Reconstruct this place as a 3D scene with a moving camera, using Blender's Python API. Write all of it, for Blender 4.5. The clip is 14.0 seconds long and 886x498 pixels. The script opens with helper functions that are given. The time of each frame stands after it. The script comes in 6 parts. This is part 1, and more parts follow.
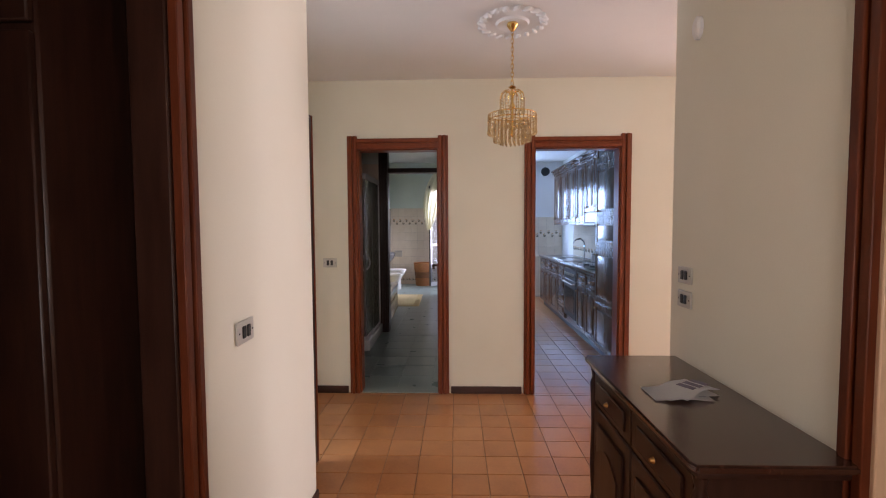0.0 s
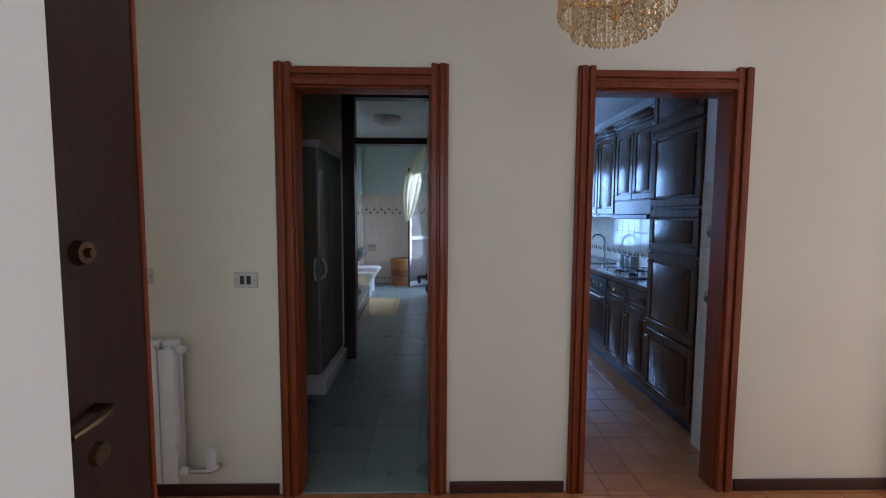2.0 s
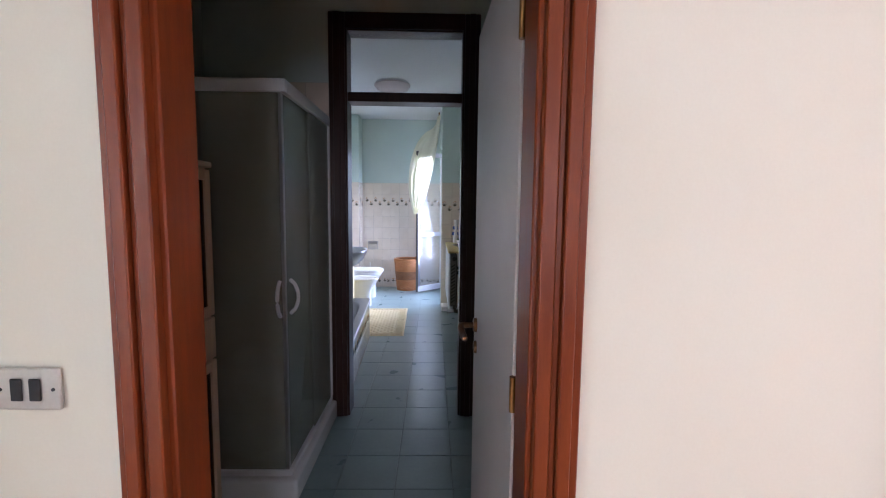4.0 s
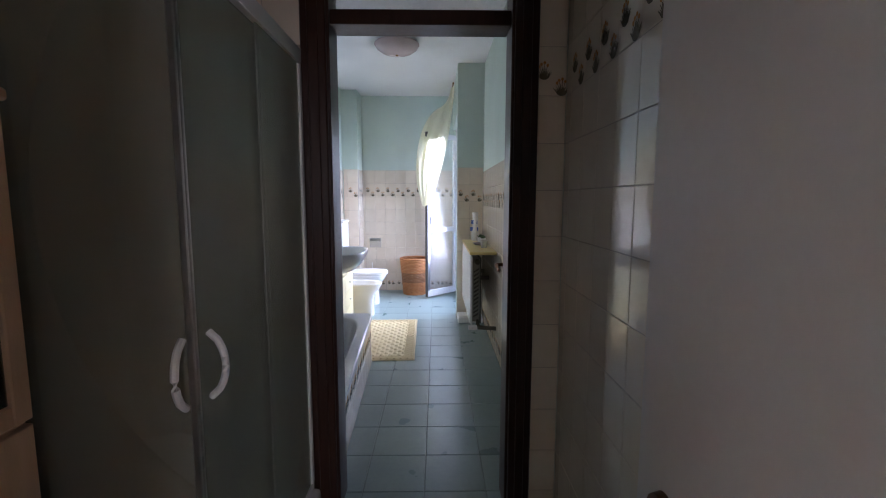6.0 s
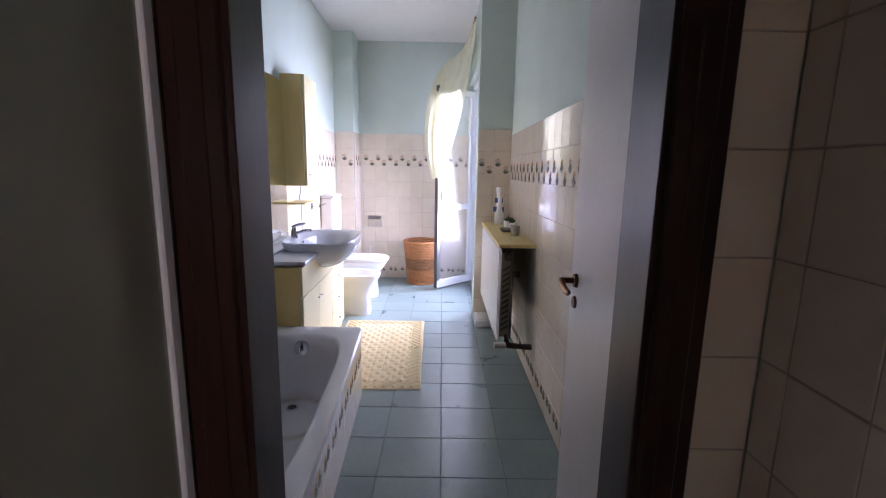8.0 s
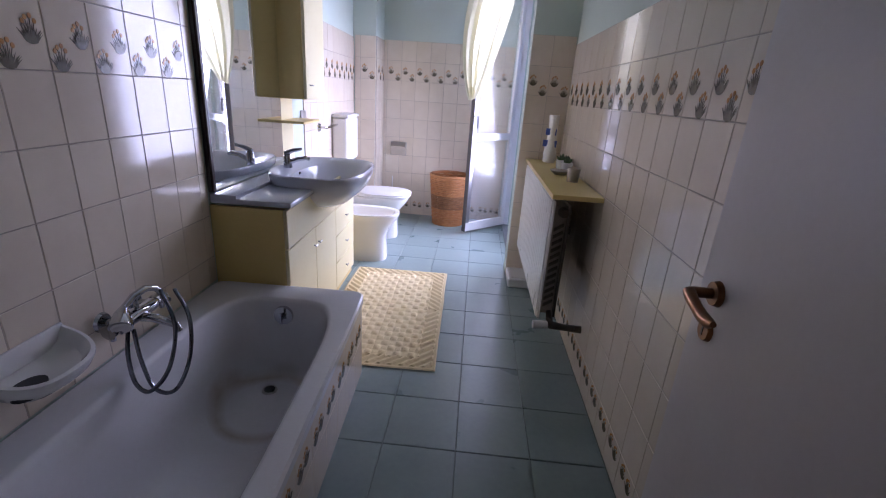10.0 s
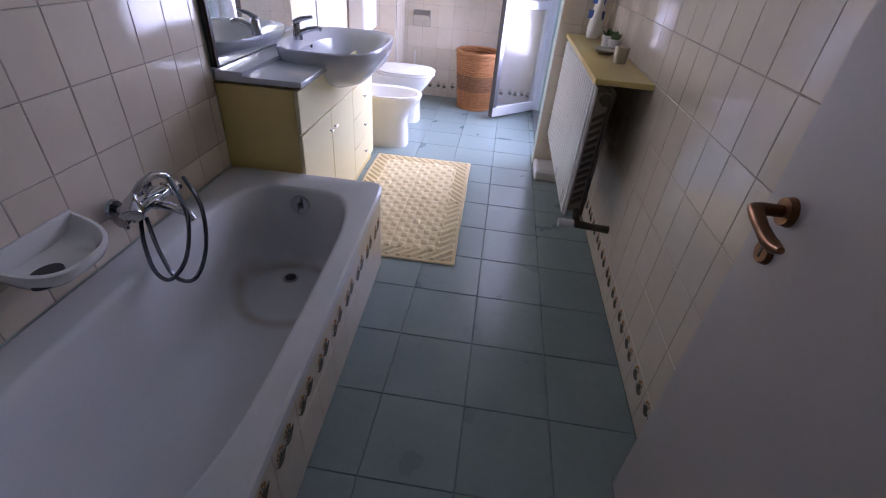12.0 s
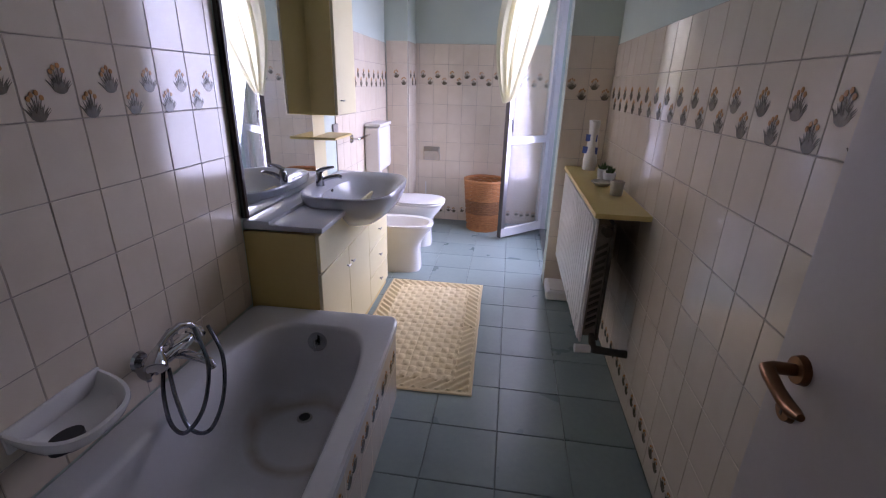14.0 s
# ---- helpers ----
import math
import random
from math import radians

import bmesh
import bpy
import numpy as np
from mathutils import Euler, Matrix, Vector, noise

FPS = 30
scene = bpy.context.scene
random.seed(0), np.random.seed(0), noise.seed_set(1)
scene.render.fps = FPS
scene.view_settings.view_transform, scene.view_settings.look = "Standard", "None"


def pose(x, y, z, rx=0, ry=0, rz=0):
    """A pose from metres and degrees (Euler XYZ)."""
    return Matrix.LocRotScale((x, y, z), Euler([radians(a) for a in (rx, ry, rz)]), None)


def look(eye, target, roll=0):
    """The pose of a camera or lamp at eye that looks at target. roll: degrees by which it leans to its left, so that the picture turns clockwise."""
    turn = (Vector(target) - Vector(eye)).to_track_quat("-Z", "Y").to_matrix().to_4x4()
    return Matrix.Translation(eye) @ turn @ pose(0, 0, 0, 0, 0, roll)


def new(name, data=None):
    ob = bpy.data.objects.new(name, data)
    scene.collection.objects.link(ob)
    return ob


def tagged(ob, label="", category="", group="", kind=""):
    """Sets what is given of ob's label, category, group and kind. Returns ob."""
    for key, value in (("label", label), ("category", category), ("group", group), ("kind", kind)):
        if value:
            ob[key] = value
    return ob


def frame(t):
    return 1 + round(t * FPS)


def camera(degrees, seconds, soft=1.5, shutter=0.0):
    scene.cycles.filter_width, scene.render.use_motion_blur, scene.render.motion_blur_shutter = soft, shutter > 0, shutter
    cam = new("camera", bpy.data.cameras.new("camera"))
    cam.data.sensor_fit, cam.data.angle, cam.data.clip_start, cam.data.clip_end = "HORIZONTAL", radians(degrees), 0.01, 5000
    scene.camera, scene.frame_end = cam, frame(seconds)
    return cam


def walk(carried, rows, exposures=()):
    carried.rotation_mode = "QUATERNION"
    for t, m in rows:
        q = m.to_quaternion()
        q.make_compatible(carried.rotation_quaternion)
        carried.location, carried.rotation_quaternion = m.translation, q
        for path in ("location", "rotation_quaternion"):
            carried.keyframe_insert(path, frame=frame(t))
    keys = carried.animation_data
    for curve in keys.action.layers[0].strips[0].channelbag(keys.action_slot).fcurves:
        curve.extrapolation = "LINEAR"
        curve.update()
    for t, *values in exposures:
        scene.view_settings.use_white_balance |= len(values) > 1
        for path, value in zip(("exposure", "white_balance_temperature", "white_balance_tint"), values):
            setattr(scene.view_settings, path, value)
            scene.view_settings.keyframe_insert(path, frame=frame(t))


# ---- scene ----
cam = camera(90.1, 14.0, soft=1.1)
PATH = [
    (0, (0.335, -0.028, 1.433), (0.277, 1.968, 1.329), -0.3),
    (0.5, (0.305, 0.347, 1.422), (0.275, 2.344, 1.313), -0.3),
    (1, (0.295, 0.733, 1.439), (0.286, 2.729, 1.32), -0.0),
    (1.5, (0.225, 1.131, 1.455), (0.24, 3.126, 1.317), 0.3),
    (2, (0.196, 1.481, 1.453), (0.244, 3.475, 1.3), 0.3),
    (2.5, (0.192, 1.829, 1.475), (0.247, 3.822, 1.319), 0.2),
    (3, (0.126, 2.195, 1.473), (0.181, 4.188, 1.312), 0.4),
    (5.5, (-0.092, 3.754, 1.437), (-0.065, 5.741, 1.209), 0.5),
    (6, (-0.131, 3.975, 1.429), (-0.101, 5.963, 1.206), 0.1),
    (6.5, (-0.2, 4.239, 1.466), (-0.17, 6.225, 1.233), 0.3),
    (7, (-0.208, 4.534, 1.418), (-0.181, 6.518, 1.163), 0.1),
    (7.5, (-0.207, 4.814, 1.424), (-0.18, 6.791, 1.126), 0.5),
    (9.8, (-0.205, 5.78, 1.379), (-0.295, 7.682, 0.768), 3.9),
    (10, (-0.216, 5.815, 1.376), (-0.322, 7.699, 0.713), 3.9),
    (10.5, (-0.247, 5.871, 1.358), (-0.361, 7.653, 0.457), 4.4),
    (11, (-0.243, 5.891, 1.345), (-0.367, 7.578, 0.279), 4.9),
    (11.5, (-0.23, 5.91, 1.337), (-0.358, 7.547, 0.195), 5.4),
    (12, (-0.226, 5.929, 1.362), (-0.373, 7.576, 0.237), 5.0),
    (12.5, (-0.224, 5.931, 1.387), (-0.41, 7.64, 0.365), 4.2),
    (13, (-0.225, 5.935, 1.421), (-0.446, 7.686, 0.481), 3.4),
    (13.5, (-0.232, 5.938, 1.448), (-0.474, 7.743, 0.622), 2.6),
    (14, (-0.234, 5.94, 1.477), (-0.494, 7.797, 0.78), 1.6),
]
walk(cam, [(t, look(e, g, r)) for t, e, g, r in PATH],
     exposures=[(0, -0.8, 6700, 25), (1, -1.14, 5850, 15), (1.5, -1.24, 5550, 14), (2, -1.32, 5400, 16), (2.5, -1.0, 5350, 20), (3, -0.47, 5350, 25), (5.5, 0.55, 5650, 20), (6.2, 0.3, 5750, 23), (7, 0.82, 6000, 32), (7.5, 0.8, 6000, 33), (10, 0.0, 5830, 36), (11.5, 0.02, 5830, 36), (12, 0.17, 5830, 36), (12.5, 0.15, 5850, 37), (13, -0.1, 5980, 38), (14, -0.3, 6100, 38)])

# ---- world, sun and window light ----
world = bpy.data.worlds.new("sky")
scene.world = world
world.use_nodes = True
wn = world.node_tree
sky = wn.nodes.new("ShaderNodeTexSky")
sky.sky_type, sky.sun_disc = "NISHITA", False
sky.sun_elevation, sky.sun_rotation = radians(42), radians(112)
wn.links.new(sky.outputs[0], wn.nodes["Background"].inputs[0])
wn.nodes["Background"].inputs[1].default_value = 0.12
sun = new("sun", bpy.data.lights.new("sun", "SUN"))
sun.data.energy, sun.data.angle, sun.data.color = 3.5, radians(0.5), (1.0, 0.93, 0.84)
sun.matrix_world = look((20, -8, 20), (0, 0, 0))


def window_light(name, eye, target, w, h, power, color):
    """A rectangular area lamp, mostly the sky's light in a window's opening."""
    lamp = new(name, bpy.data.lights.new(name, "AREA"))
    lamp.data.shape, lamp.data.size, lamp.data.size_y = "RECTANGLE", w, h
    lamp.data.energy, lamp.data.color = power, color
    lamp.matrix_world = look(eye, target)
    return lamp


SKY_BLUE = (0.75, 0.83, 1.0)
bath_sky = window_light("bath_window_light", (0.2, 10.0, 1.38), (-0.8, 9.55, 1.02), 1.0, 1.8, 52, SKY_BLUE)
bath_sky.data.spread = radians(125)
window_light("kitchen_window_light", (1.15, 8.98, 1.55), (1.6, 5, 0.8), 0.95, 1.2, 145, (0.38, 0.61, 1.0))
window_light("living_window_light", (7.28, 5.0, 1.25), (4, 4.2, 0.9), 2.3, 2.2, 600, (0.97, 0.97, 1.0))
# lamp in an added, unseen south window, brightens the hall's north wall
window_light("unseen_hall_window_light", (0.55, -1.5, 1.55), (0.5, 2, 1.3), 0.95, 1.25, 48, (1.0, 0.97, 0.92))
window_light("study_window_light", (4.58, 0.6, 1.5), (1.5, 0.7, 1.1), 1.5, 1.3, 14, (1.0, 0.94, 0.86))
# no window here: lamp added in an unseen corridor to brighten the entrance recess
window_light("added_corridor_light", (-3.42, 2.2, 1.5), (-1.2, 2.4, 1.1), 0.9, 1.2, 195, (0.66, 0.83, 1.0))


# ---- materials ----
def mat(name, c1, c2=None, scale=8.0, fine=90.0, rough=0.5, spread=0.08, bump=0.1, metal=0.0, stretch=(1, 1, 1), rnd=0.0, coat=0.0, spec=0.5):
    """A surface with variation at two scales: broad patches and fine grain."""
    m = bpy.data.materials.new(name)
    m.use_nodes = True
    nt = m.node_tree
    p = nt.nodes["Principled BSDF"]
    tc = nt.nodes.new("ShaderNodeTexCoord")
    mp = nt.nodes.new("ShaderNodeMapping")
    mp.inputs["Scale"].default_value = stretch
    nt.links.new(tc.outputs["Object"], mp.inputs[0])
    big, small = nt.nodes.new("ShaderNodeTexNoise"), nt.nodes.new("ShaderNodeTexNoise")
    big.inputs["Scale"].default_value, small.inputs["Scale"].default_value = scale, fine
    big.inputs["Detail"].default_value = 4
    for n in (big, small):
        nt.links.new(mp.outputs[0], n.inputs["Vector"])
    add = nt.nodes.new("ShaderNodeMath")
    add.operation = "MULTIPLY_ADD"
    add.inputs[1].default_value = 0.35
    nt.links.new(small.outputs[0], add.inputs[0])
    nt.links.new(big.outputs[0], add.inputs[2])
    if rnd:
        oi = nt.nodes.new("ShaderNodeObjectInfo")
        vec = nt.nodes.new("ShaderNodeVectorMath")
        vec.operation = "SCALE"
        vec.inputs[0].default_value = (13.0, 7.0, 29.0)
        nt.links.new(oi.outputs["Random"], vec.inputs["Scale"])
        nt.links.new(vec.outputs[0], mp.inputs["Location"])
        a2 = nt.nodes.new("ShaderNodeMath")
        a2.operation = "MULTIPLY_ADD"
        a2.inputs[1].default_value = rnd
        nt.links.new(oi.outputs["Random"], a2.inputs[0])
        nt.links.new(add.outputs[0], a2.inputs[2])
        add = a2
    rp = nt.nodes.new("ShaderNodeValToRGB")
    c2 = c2 or tuple(v * 0.85 for v in c1)
    e = rp.color_ramp.elements
    e[0].position, e[1].position = 0.4, 0.95 + rnd
    e[0].color, e[1].color = (*c1, 1), (*c2, 1)
    nt.links.new(add.outputs[0], rp.inputs[0])
    nt.links.new(rp.outputs[0], p.inputs["Base Color"])
    mr = nt.nodes.new("ShaderNodeMapRange")
    mr.inputs["To Min"].default_value, mr.inputs["To Max"].default_value = max(0.02, rough - spread), rough + spread
    nt.links.new(big.outputs[0], mr.inputs[0])
    nt.links.new(mr.outputs[0], p.inputs["Roughness"])
    p.inputs["Metallic"].default_value = metal
    p.inputs["Coat Weight"].default_value = coat
    p.inputs["Coat Roughness"].default_value = 0.12
    p.inputs["Specular IOR Level"].default_value = spec
    if bump:
        b = nt.nodes.new("ShaderNodeBump")
        b.inputs["Strength"].default_value, b.inputs["Distance"].default_value = bump, 0.004
        nt.links.new(add.outputs[0], b.inputs["Height"])
        nt.links.new(b.outputs[0], p.inputs["Normal"])
    return m


def glass(name, tint, rough, clear, through_share=None):
    """A pane: clear part of see-through, the rest glossy or frosted."""
    m = bpy.data.materials.new(name)
    m.use_nodes = True
    nt = m.node_tree
    p = nt.nodes["Principled BSDF"]
    p.inputs["Base Color"].default_value = (*tint, 1)
    p.inputs["Roughness"].default_value = rough
    p.inputs["Transmission Weight"].default_value = 1.0 - clear * 0.5 if through_share is None else through_share
    p.inputs["IOR"].default_value = 1.45
    tr = nt.nodes.new("ShaderNodeBsdfTransparent")
    tr.inputs[0].default_value = (*tint, 1)
    mix = nt.nodes.new("ShaderNodeMixShader")
    mix.inputs[0].default_value = 1 - clear
    nt.links.new(tr.outputs[0], mix.inputs[1])
    nt.links.new(p.outputs[0], mix.inputs[2])
    nt.links.new(mix.outputs[0], nt.nodes["Material Output"].inputs[0])
    return m


PLASTER = mat("cream_plaster", (0.80, 0.765, 0.65), (0.74, 0.705, 0.585), 1.4, 160, 0.85, bump=0.06)
WHITE_PLASTER = mat("white_plaster", (0.78, 0.78, 0.77), (0.72, 0.72, 0.71), 2.0, 160, 0.88, bump=0.06)
GREEN_PAINT = mat("pale_green_paint", (0.59, 0.67, 0.60), (0.54, 0.62, 0.55), 2.2, 150, 0.8, bump=0.05)
CEILING_PAINT = mat("ceiling_paint", (0.80, 0.79, 0.77), (0.75, 0.74, 0.72), 1.6, 140, 0.9, bump=0.05)
MAHOGANY = mat("mahogany", (0.14, 0.026, 0.006), (0.225, 0.048, 0.011), 5, 60, 0.34, bump=0.06, stretch=(9, 9, 0.9), coat=0.05, spec=0.3)
DARK_WOOD = mat("dark_wood", (0.020, 0.008, 0.005), (0.042, 0.016, 0.010), 6, 70, 0.36, bump=0.08, stretch=(8, 8, 0.8), coat=0.05, spec=0.28)
OAK_DARK = mat("dark_oak", (0.062, 0.026, 0.010), (0.155, 0.068, 0.026), 7, 80, 0.22, 0.05, bump=0.12, stretch=(9, 9, 0.8), coat=0.0, spec=0.24)
POLISHED = mat("polished_walnut", (0.030, 0.011, 0.007), (0.060, 0.022, 0.013), 6, 70, 0.2, 0.05, bump=0.05, stretch=(8, 0.8, 8), coat=0.6, spec=0.5)
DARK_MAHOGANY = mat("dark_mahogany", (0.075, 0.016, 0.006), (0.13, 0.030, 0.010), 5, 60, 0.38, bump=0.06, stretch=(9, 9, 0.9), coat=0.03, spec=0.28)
BASE_WOOD = mat("baseboard_wood", (0.035, 0.012, 0.008), (0.06, 0.02, 0.013), 6, 70, 0.4, bump=0.06, stretch=(2, 2, 8))
TERRACOTTA = mat("terracotta_tile", (0.33, 0.12, 0.042), (0.50, 0.215, 0.08), 5, 70, 0.32, bump=0.1, rnd=0.35, coat=0.32)
TERRA_GROUT = mat("terracotta_grout", (0.22, 0.12, 0.07), (0.28, 0.16, 0.1), 20, 120, 0.9)
TEAL_TILE = mat("blue_green_floor_tile", (0.20, 0.27, 0.262), (0.27, 0.345, 0.33), 3, 40, 0.3, bump=0.05, rnd=0.16)
TEAL_GROUT = mat("dark_floor_grout", (0.14, 0.175, 0.168), (0.22, 0.265, 0.255), 6, 120, 0.9)
WALL_TILE = mat("glazed_wall_tile", (0.77, 0.68, 0.56), (0.70, 0.605, 0.48), 6, 14, 0.1, 0.04, bump=0.25, rnd=0.2)
WALL_GROUT = mat("wall_grout", (0.36, 0.31, 0.26), (0.50, 0.43, 0.36), 9, 120, 0.9)
LEAF_PRINT = mat("printed_leaves", (0.085, 0.075, 0.05), (0.19, 0.165, 0.115), 60, 300, 0.2, bump=0)
BLOOM_PRINT = mat("printed_blooms", (0.45, 0.20, 0.05), (0.6, 0.32, 0.12), 60, 300, 0.2, bump=0)
PORCELAIN = mat("white_porcelain", (0.80, 0.79, 0.77), (0.76, 0.75, 0.73), 3, 40, 0.12, 0.03, bump=0.0)
GREY_PORCELAIN = mat("grey_blue_porcelain", (0.56, 0.585, 0.635), (0.52, 0.545, 0.595), 3, 40, 0.12, 0.03, bump=0.0)
YELLOW_PAINT = mat("pale_yellow_lacquer", (0.76, 0.60, 0.23), (0.70, 0.53, 0.19), 3, 60, 0.35, bump=0.03)
YELLOW_FRONT = mat("cream_yellow_front", (0.84, 0.76, 0.48), (0.79, 0.70, 0.41), 3, 60, 0.35, bump=0.03)
COPPER = mat("brown_bronze", (0.24, 0.125, 0.065), (0.17, 0.085, 0.042), 20, 90, 0.38, 0.08, bump=0.05, metal=1)
BRONZE = mat("darkened_brass", (0.10, 0.065, 0.035), (0.17, 0.11, 0.06), 20, 90, 0.36, 0.08, bump=0.05, metal=1)
HOSE_METAL = mat("hose_metal", (0.20, 0.21, 0.24), (0.10, 0.11, 0.13), 30, 200, 0.16, 0.05, bump=0.3, metal=1)
CHROME = mat("chrome", (0.60, 0.61, 0.63), (0.48, 0.49, 0.52), 8, 80, 0.07, 0.05, bump=0.0, metal=1)
BRASS = mat("aged_brass", (0.40, 0.23, 0.08), (0.25, 0.13, 0.045), 20, 90, 0.32, 0.08, bump=0.05, metal=1)
GOLD = mat("polished_gold", (0.85, 0.60, 0.24), (0.7, 0.46, 0.16), 20, 90, 0.2, 0.06, bump=0.0, metal=1)
STEEL = mat("brushed_metal_plate", (0.5, 0.48, 0.45), (0.42, 0.4, 0.37), 20, 150, 0.35, bump=0.02, metal=1)
SWITCH_PLATE = mat("satin_switch_plate", (0.58, 0.55, 0.50), (0.50, 0.475, 0.43), 20, 150, 0.35, bump=0.02, metal=0.25)
BLACK = mat("black_plastic", (0.015, 0.015, 0.016), (0.03, 0.03, 0.03), 20, 120, 0.4, bump=0.02)
WHITE_LACQUER = mat("white_lacquer", (0.76, 0.75, 0.74), (0.71, 0.70, 0.69), 3, 40, 0.4, bump=0.03)
DOOR_PAINT = mat("dull_white_door_paint", (0.58, 0.53, 0.50), (0.53, 0.48, 0.45), 3, 60, 0.38, bump=0.04)
RADIATOR_WHITE = mat("radiator_enamel", (0.82, 0.83, 0.83), (0.76, 0.76, 0.75), 5, 60, 0.3, bump=0.02)
DARK_BROWN = mat("dark_radiator_side", (0.05, 0.045, 0.035), (0.11, 0.09, 0.06), 18, 90, 0.6, bump=0.2)
RAD_SIDE = mat("grey_beige_radiator_side", (0.30, 0.27, 0.22), (0.20, 0.175, 0.14), 14, 90, 0.5, bump=0.1)
ALUMINIUM = mat("anodised_aluminium", (0.42, 0.42, 0.43), (0.35, 0.35, 0.36), 8, 90, 0.35, bump=0.02, metal=1)
DARK_FRAME = mat("dark_window_frame", (0.06, 0.055, 0.05), (0.1, 0.09, 0.08), 8, 90, 0.4, bump=0.03)
WICKER = mat("wicker", (0.35, 0.13, 0.042), (0.50, 0.22, 0.08), 25, 160, 0.6, bump=0.2, rnd=0.2)
TERRY = mat("yellow_cotton", (0.84, 0.71, 0.45), (0.77, 0.62, 0.35), 14, 220, 0.95, bump=0.6)
CLOTH_WHITE = mat("white_cloth", (0.74, 0.72, 0.68), (0.66, 0.63, 0.58), 6, 120, 0.9, bump=0.2)
SOFA_CLOTH = mat("pale_sofa_cloth", (0.72, 0.66, 0.60), (0.64, 0.57, 0.50), 6, 160, 0.9, bump=0.15)
PAPER = mat("printed_paper", (0.82, 0.81, 0.78), (0.74, 0.72, 0.71), 12, 80, 0.7, bump=0.02)
INK = mat("printed_ink", (0.08, 0.06, 0.09), (0.2, 0.17, 0.22), 30, 90, 0.6, bump=0)
BLUE_INK = mat("blue_print", (0.05, 0.09, 0.32), (0.08, 0.14, 0.42), 30, 90, 0.4, bump=0)
BEECH = mat("beech", (0.56, 0.37, 0.23), (0.66, 0.45, 0.29), 5, 70, 0.45, bump=0.06, stretch=(8, 8, 0.9))
GRANITE = mat("dark_granite", (0.10, 0.10, 0.11), (0.3, 0.3, 0.32), 60, 260, 0.12, 0.04, bump=0.02)
CRYSTAL = glass("crystal", (0.93, 0.80, 0.58), 0.05, 0.25)
LAMP_GLASS = mat("rose_lamp_glass", (0.62, 0.48, 0.45), (0.68, 0.55, 0.52), 8, 80, 0.25, bump=0.0)
CLEAR = glass("window_glass", (0.97, 0.98, 0.98), 0.02, 0.88)
SMOKED = glass("smoked_shower_glass", (0.66, 0.68, 0.60), 0.22, 0.42, 0.55)
DARK_GLASS = glass("dark_cabinet_glass", (0.22, 0.24, 0.25), 0.06, 0.4)
MIRROR = mat("mirror", (0.88, 0.89, 0.89), (0.86, 0.87, 0.87), 2, 3, 0.02, 0.0, bump=0, metal=1)
PLANT = mat("plant_leaf", (0.03, 0.07, 0.02), (0.07, 0.13, 0.04), 30, 120, 0.5, bump=0.1)
CONCRETE = mat("balcony_concrete", (0.42, 0.40, 0.37), (0.34, 0.32, 0.30), 4, 80, 0.85, bump=0.2)
GREEN_CLOTH = mat("green_parasol_cloth", (0.06, 0.28, 0.2), (0.05, 0.2, 0.15), 5, 90, 0.8)
GROUND = mat("ground", (0.12, 0.12, 0.09), (0.2, 0.19, 0.15), 0.4, 8, 0.95, bump=0.2)


def add_stain(m, centre, radius, band, color, amount):
    """A worn ring of limescale on a surface, by its own coordinates."""
    nt = m.node_tree
    p = nt.nodes["Principled BSDF"]
    old = p.inputs["Base Color"].links[0].from_socket
    tc = nt.nodes.new("ShaderNodeTexCoord")
    wob = nt.nodes.new("ShaderNodeTexNoise")
    wob.inputs["Scale"].default_value = 9.0
    dist = nt.nodes.new("ShaderNodeVectorMath")
    dist.operation = "DISTANCE"
    dist.inputs[1].default_value = centre
    nt.links.new(tc.outputs["Object"], wob.inputs["Vector"])
    nt.links.new(tc.outputs["Object"], dist.inputs[0])
    off = nt.nodes.new("ShaderNodeMath")
    off.operation = "SUBTRACT"
    off.inputs[1].default_value = radius
    nt.links.new(dist.outputs["Value"], off.inputs[0])
    ab = nt.nodes.new("ShaderNodeMath")
    ab.operation = "ABSOLUTE"
    nt.links.new(off.outputs[0], ab.inputs[0])
    rng = nt.nodes.new("ShaderNodeMapRange")
    rng.inputs["From Min"].default_value, rng.inputs["From Max"].default_value = band, 0.0
    nt.links.new(ab.outputs[0], rng.inputs[0])
    mul = nt.nodes.new("ShaderNodeMath")
    mul.operation = "MULTIPLY"
    nt.links.new(rng.outputs[0], mul.inputs[0])
    nt.links.new(wob.outputs[0], mul.inputs[1])
    mul2 = nt.nodes.new("ShaderNodeMath")
    mul2.operation = "MULTIPLY"
    mul2.inputs[1].default_value = amount
    nt.links.new(mul.outputs[0], mul2.inputs[0])
    mix = nt.nodes.new("ShaderNodeMixRGB")
    mix.inputs["Color2"].default_value = (*color, 1)
    nt.links.new(mul2.outputs[0], mix.inputs["Fac"])
    nt.links.new(old, mix.inputs["Color1"])
    nt.links.new(mix.outputs[0], p.inputs["Base Color"])


TUB_ENAMEL = mat("tub_enamel", (0.74, 0.74, 0.75), (0.68, 0.68, 0.68), 4, 60, 0.16, 0.04, bump=0.0)
add_stain(TUB_ENAMEL, (0.40, -0.40, 0.10), 0.20, 0.035, (0.36, 0.27, 0.17), 1.1)


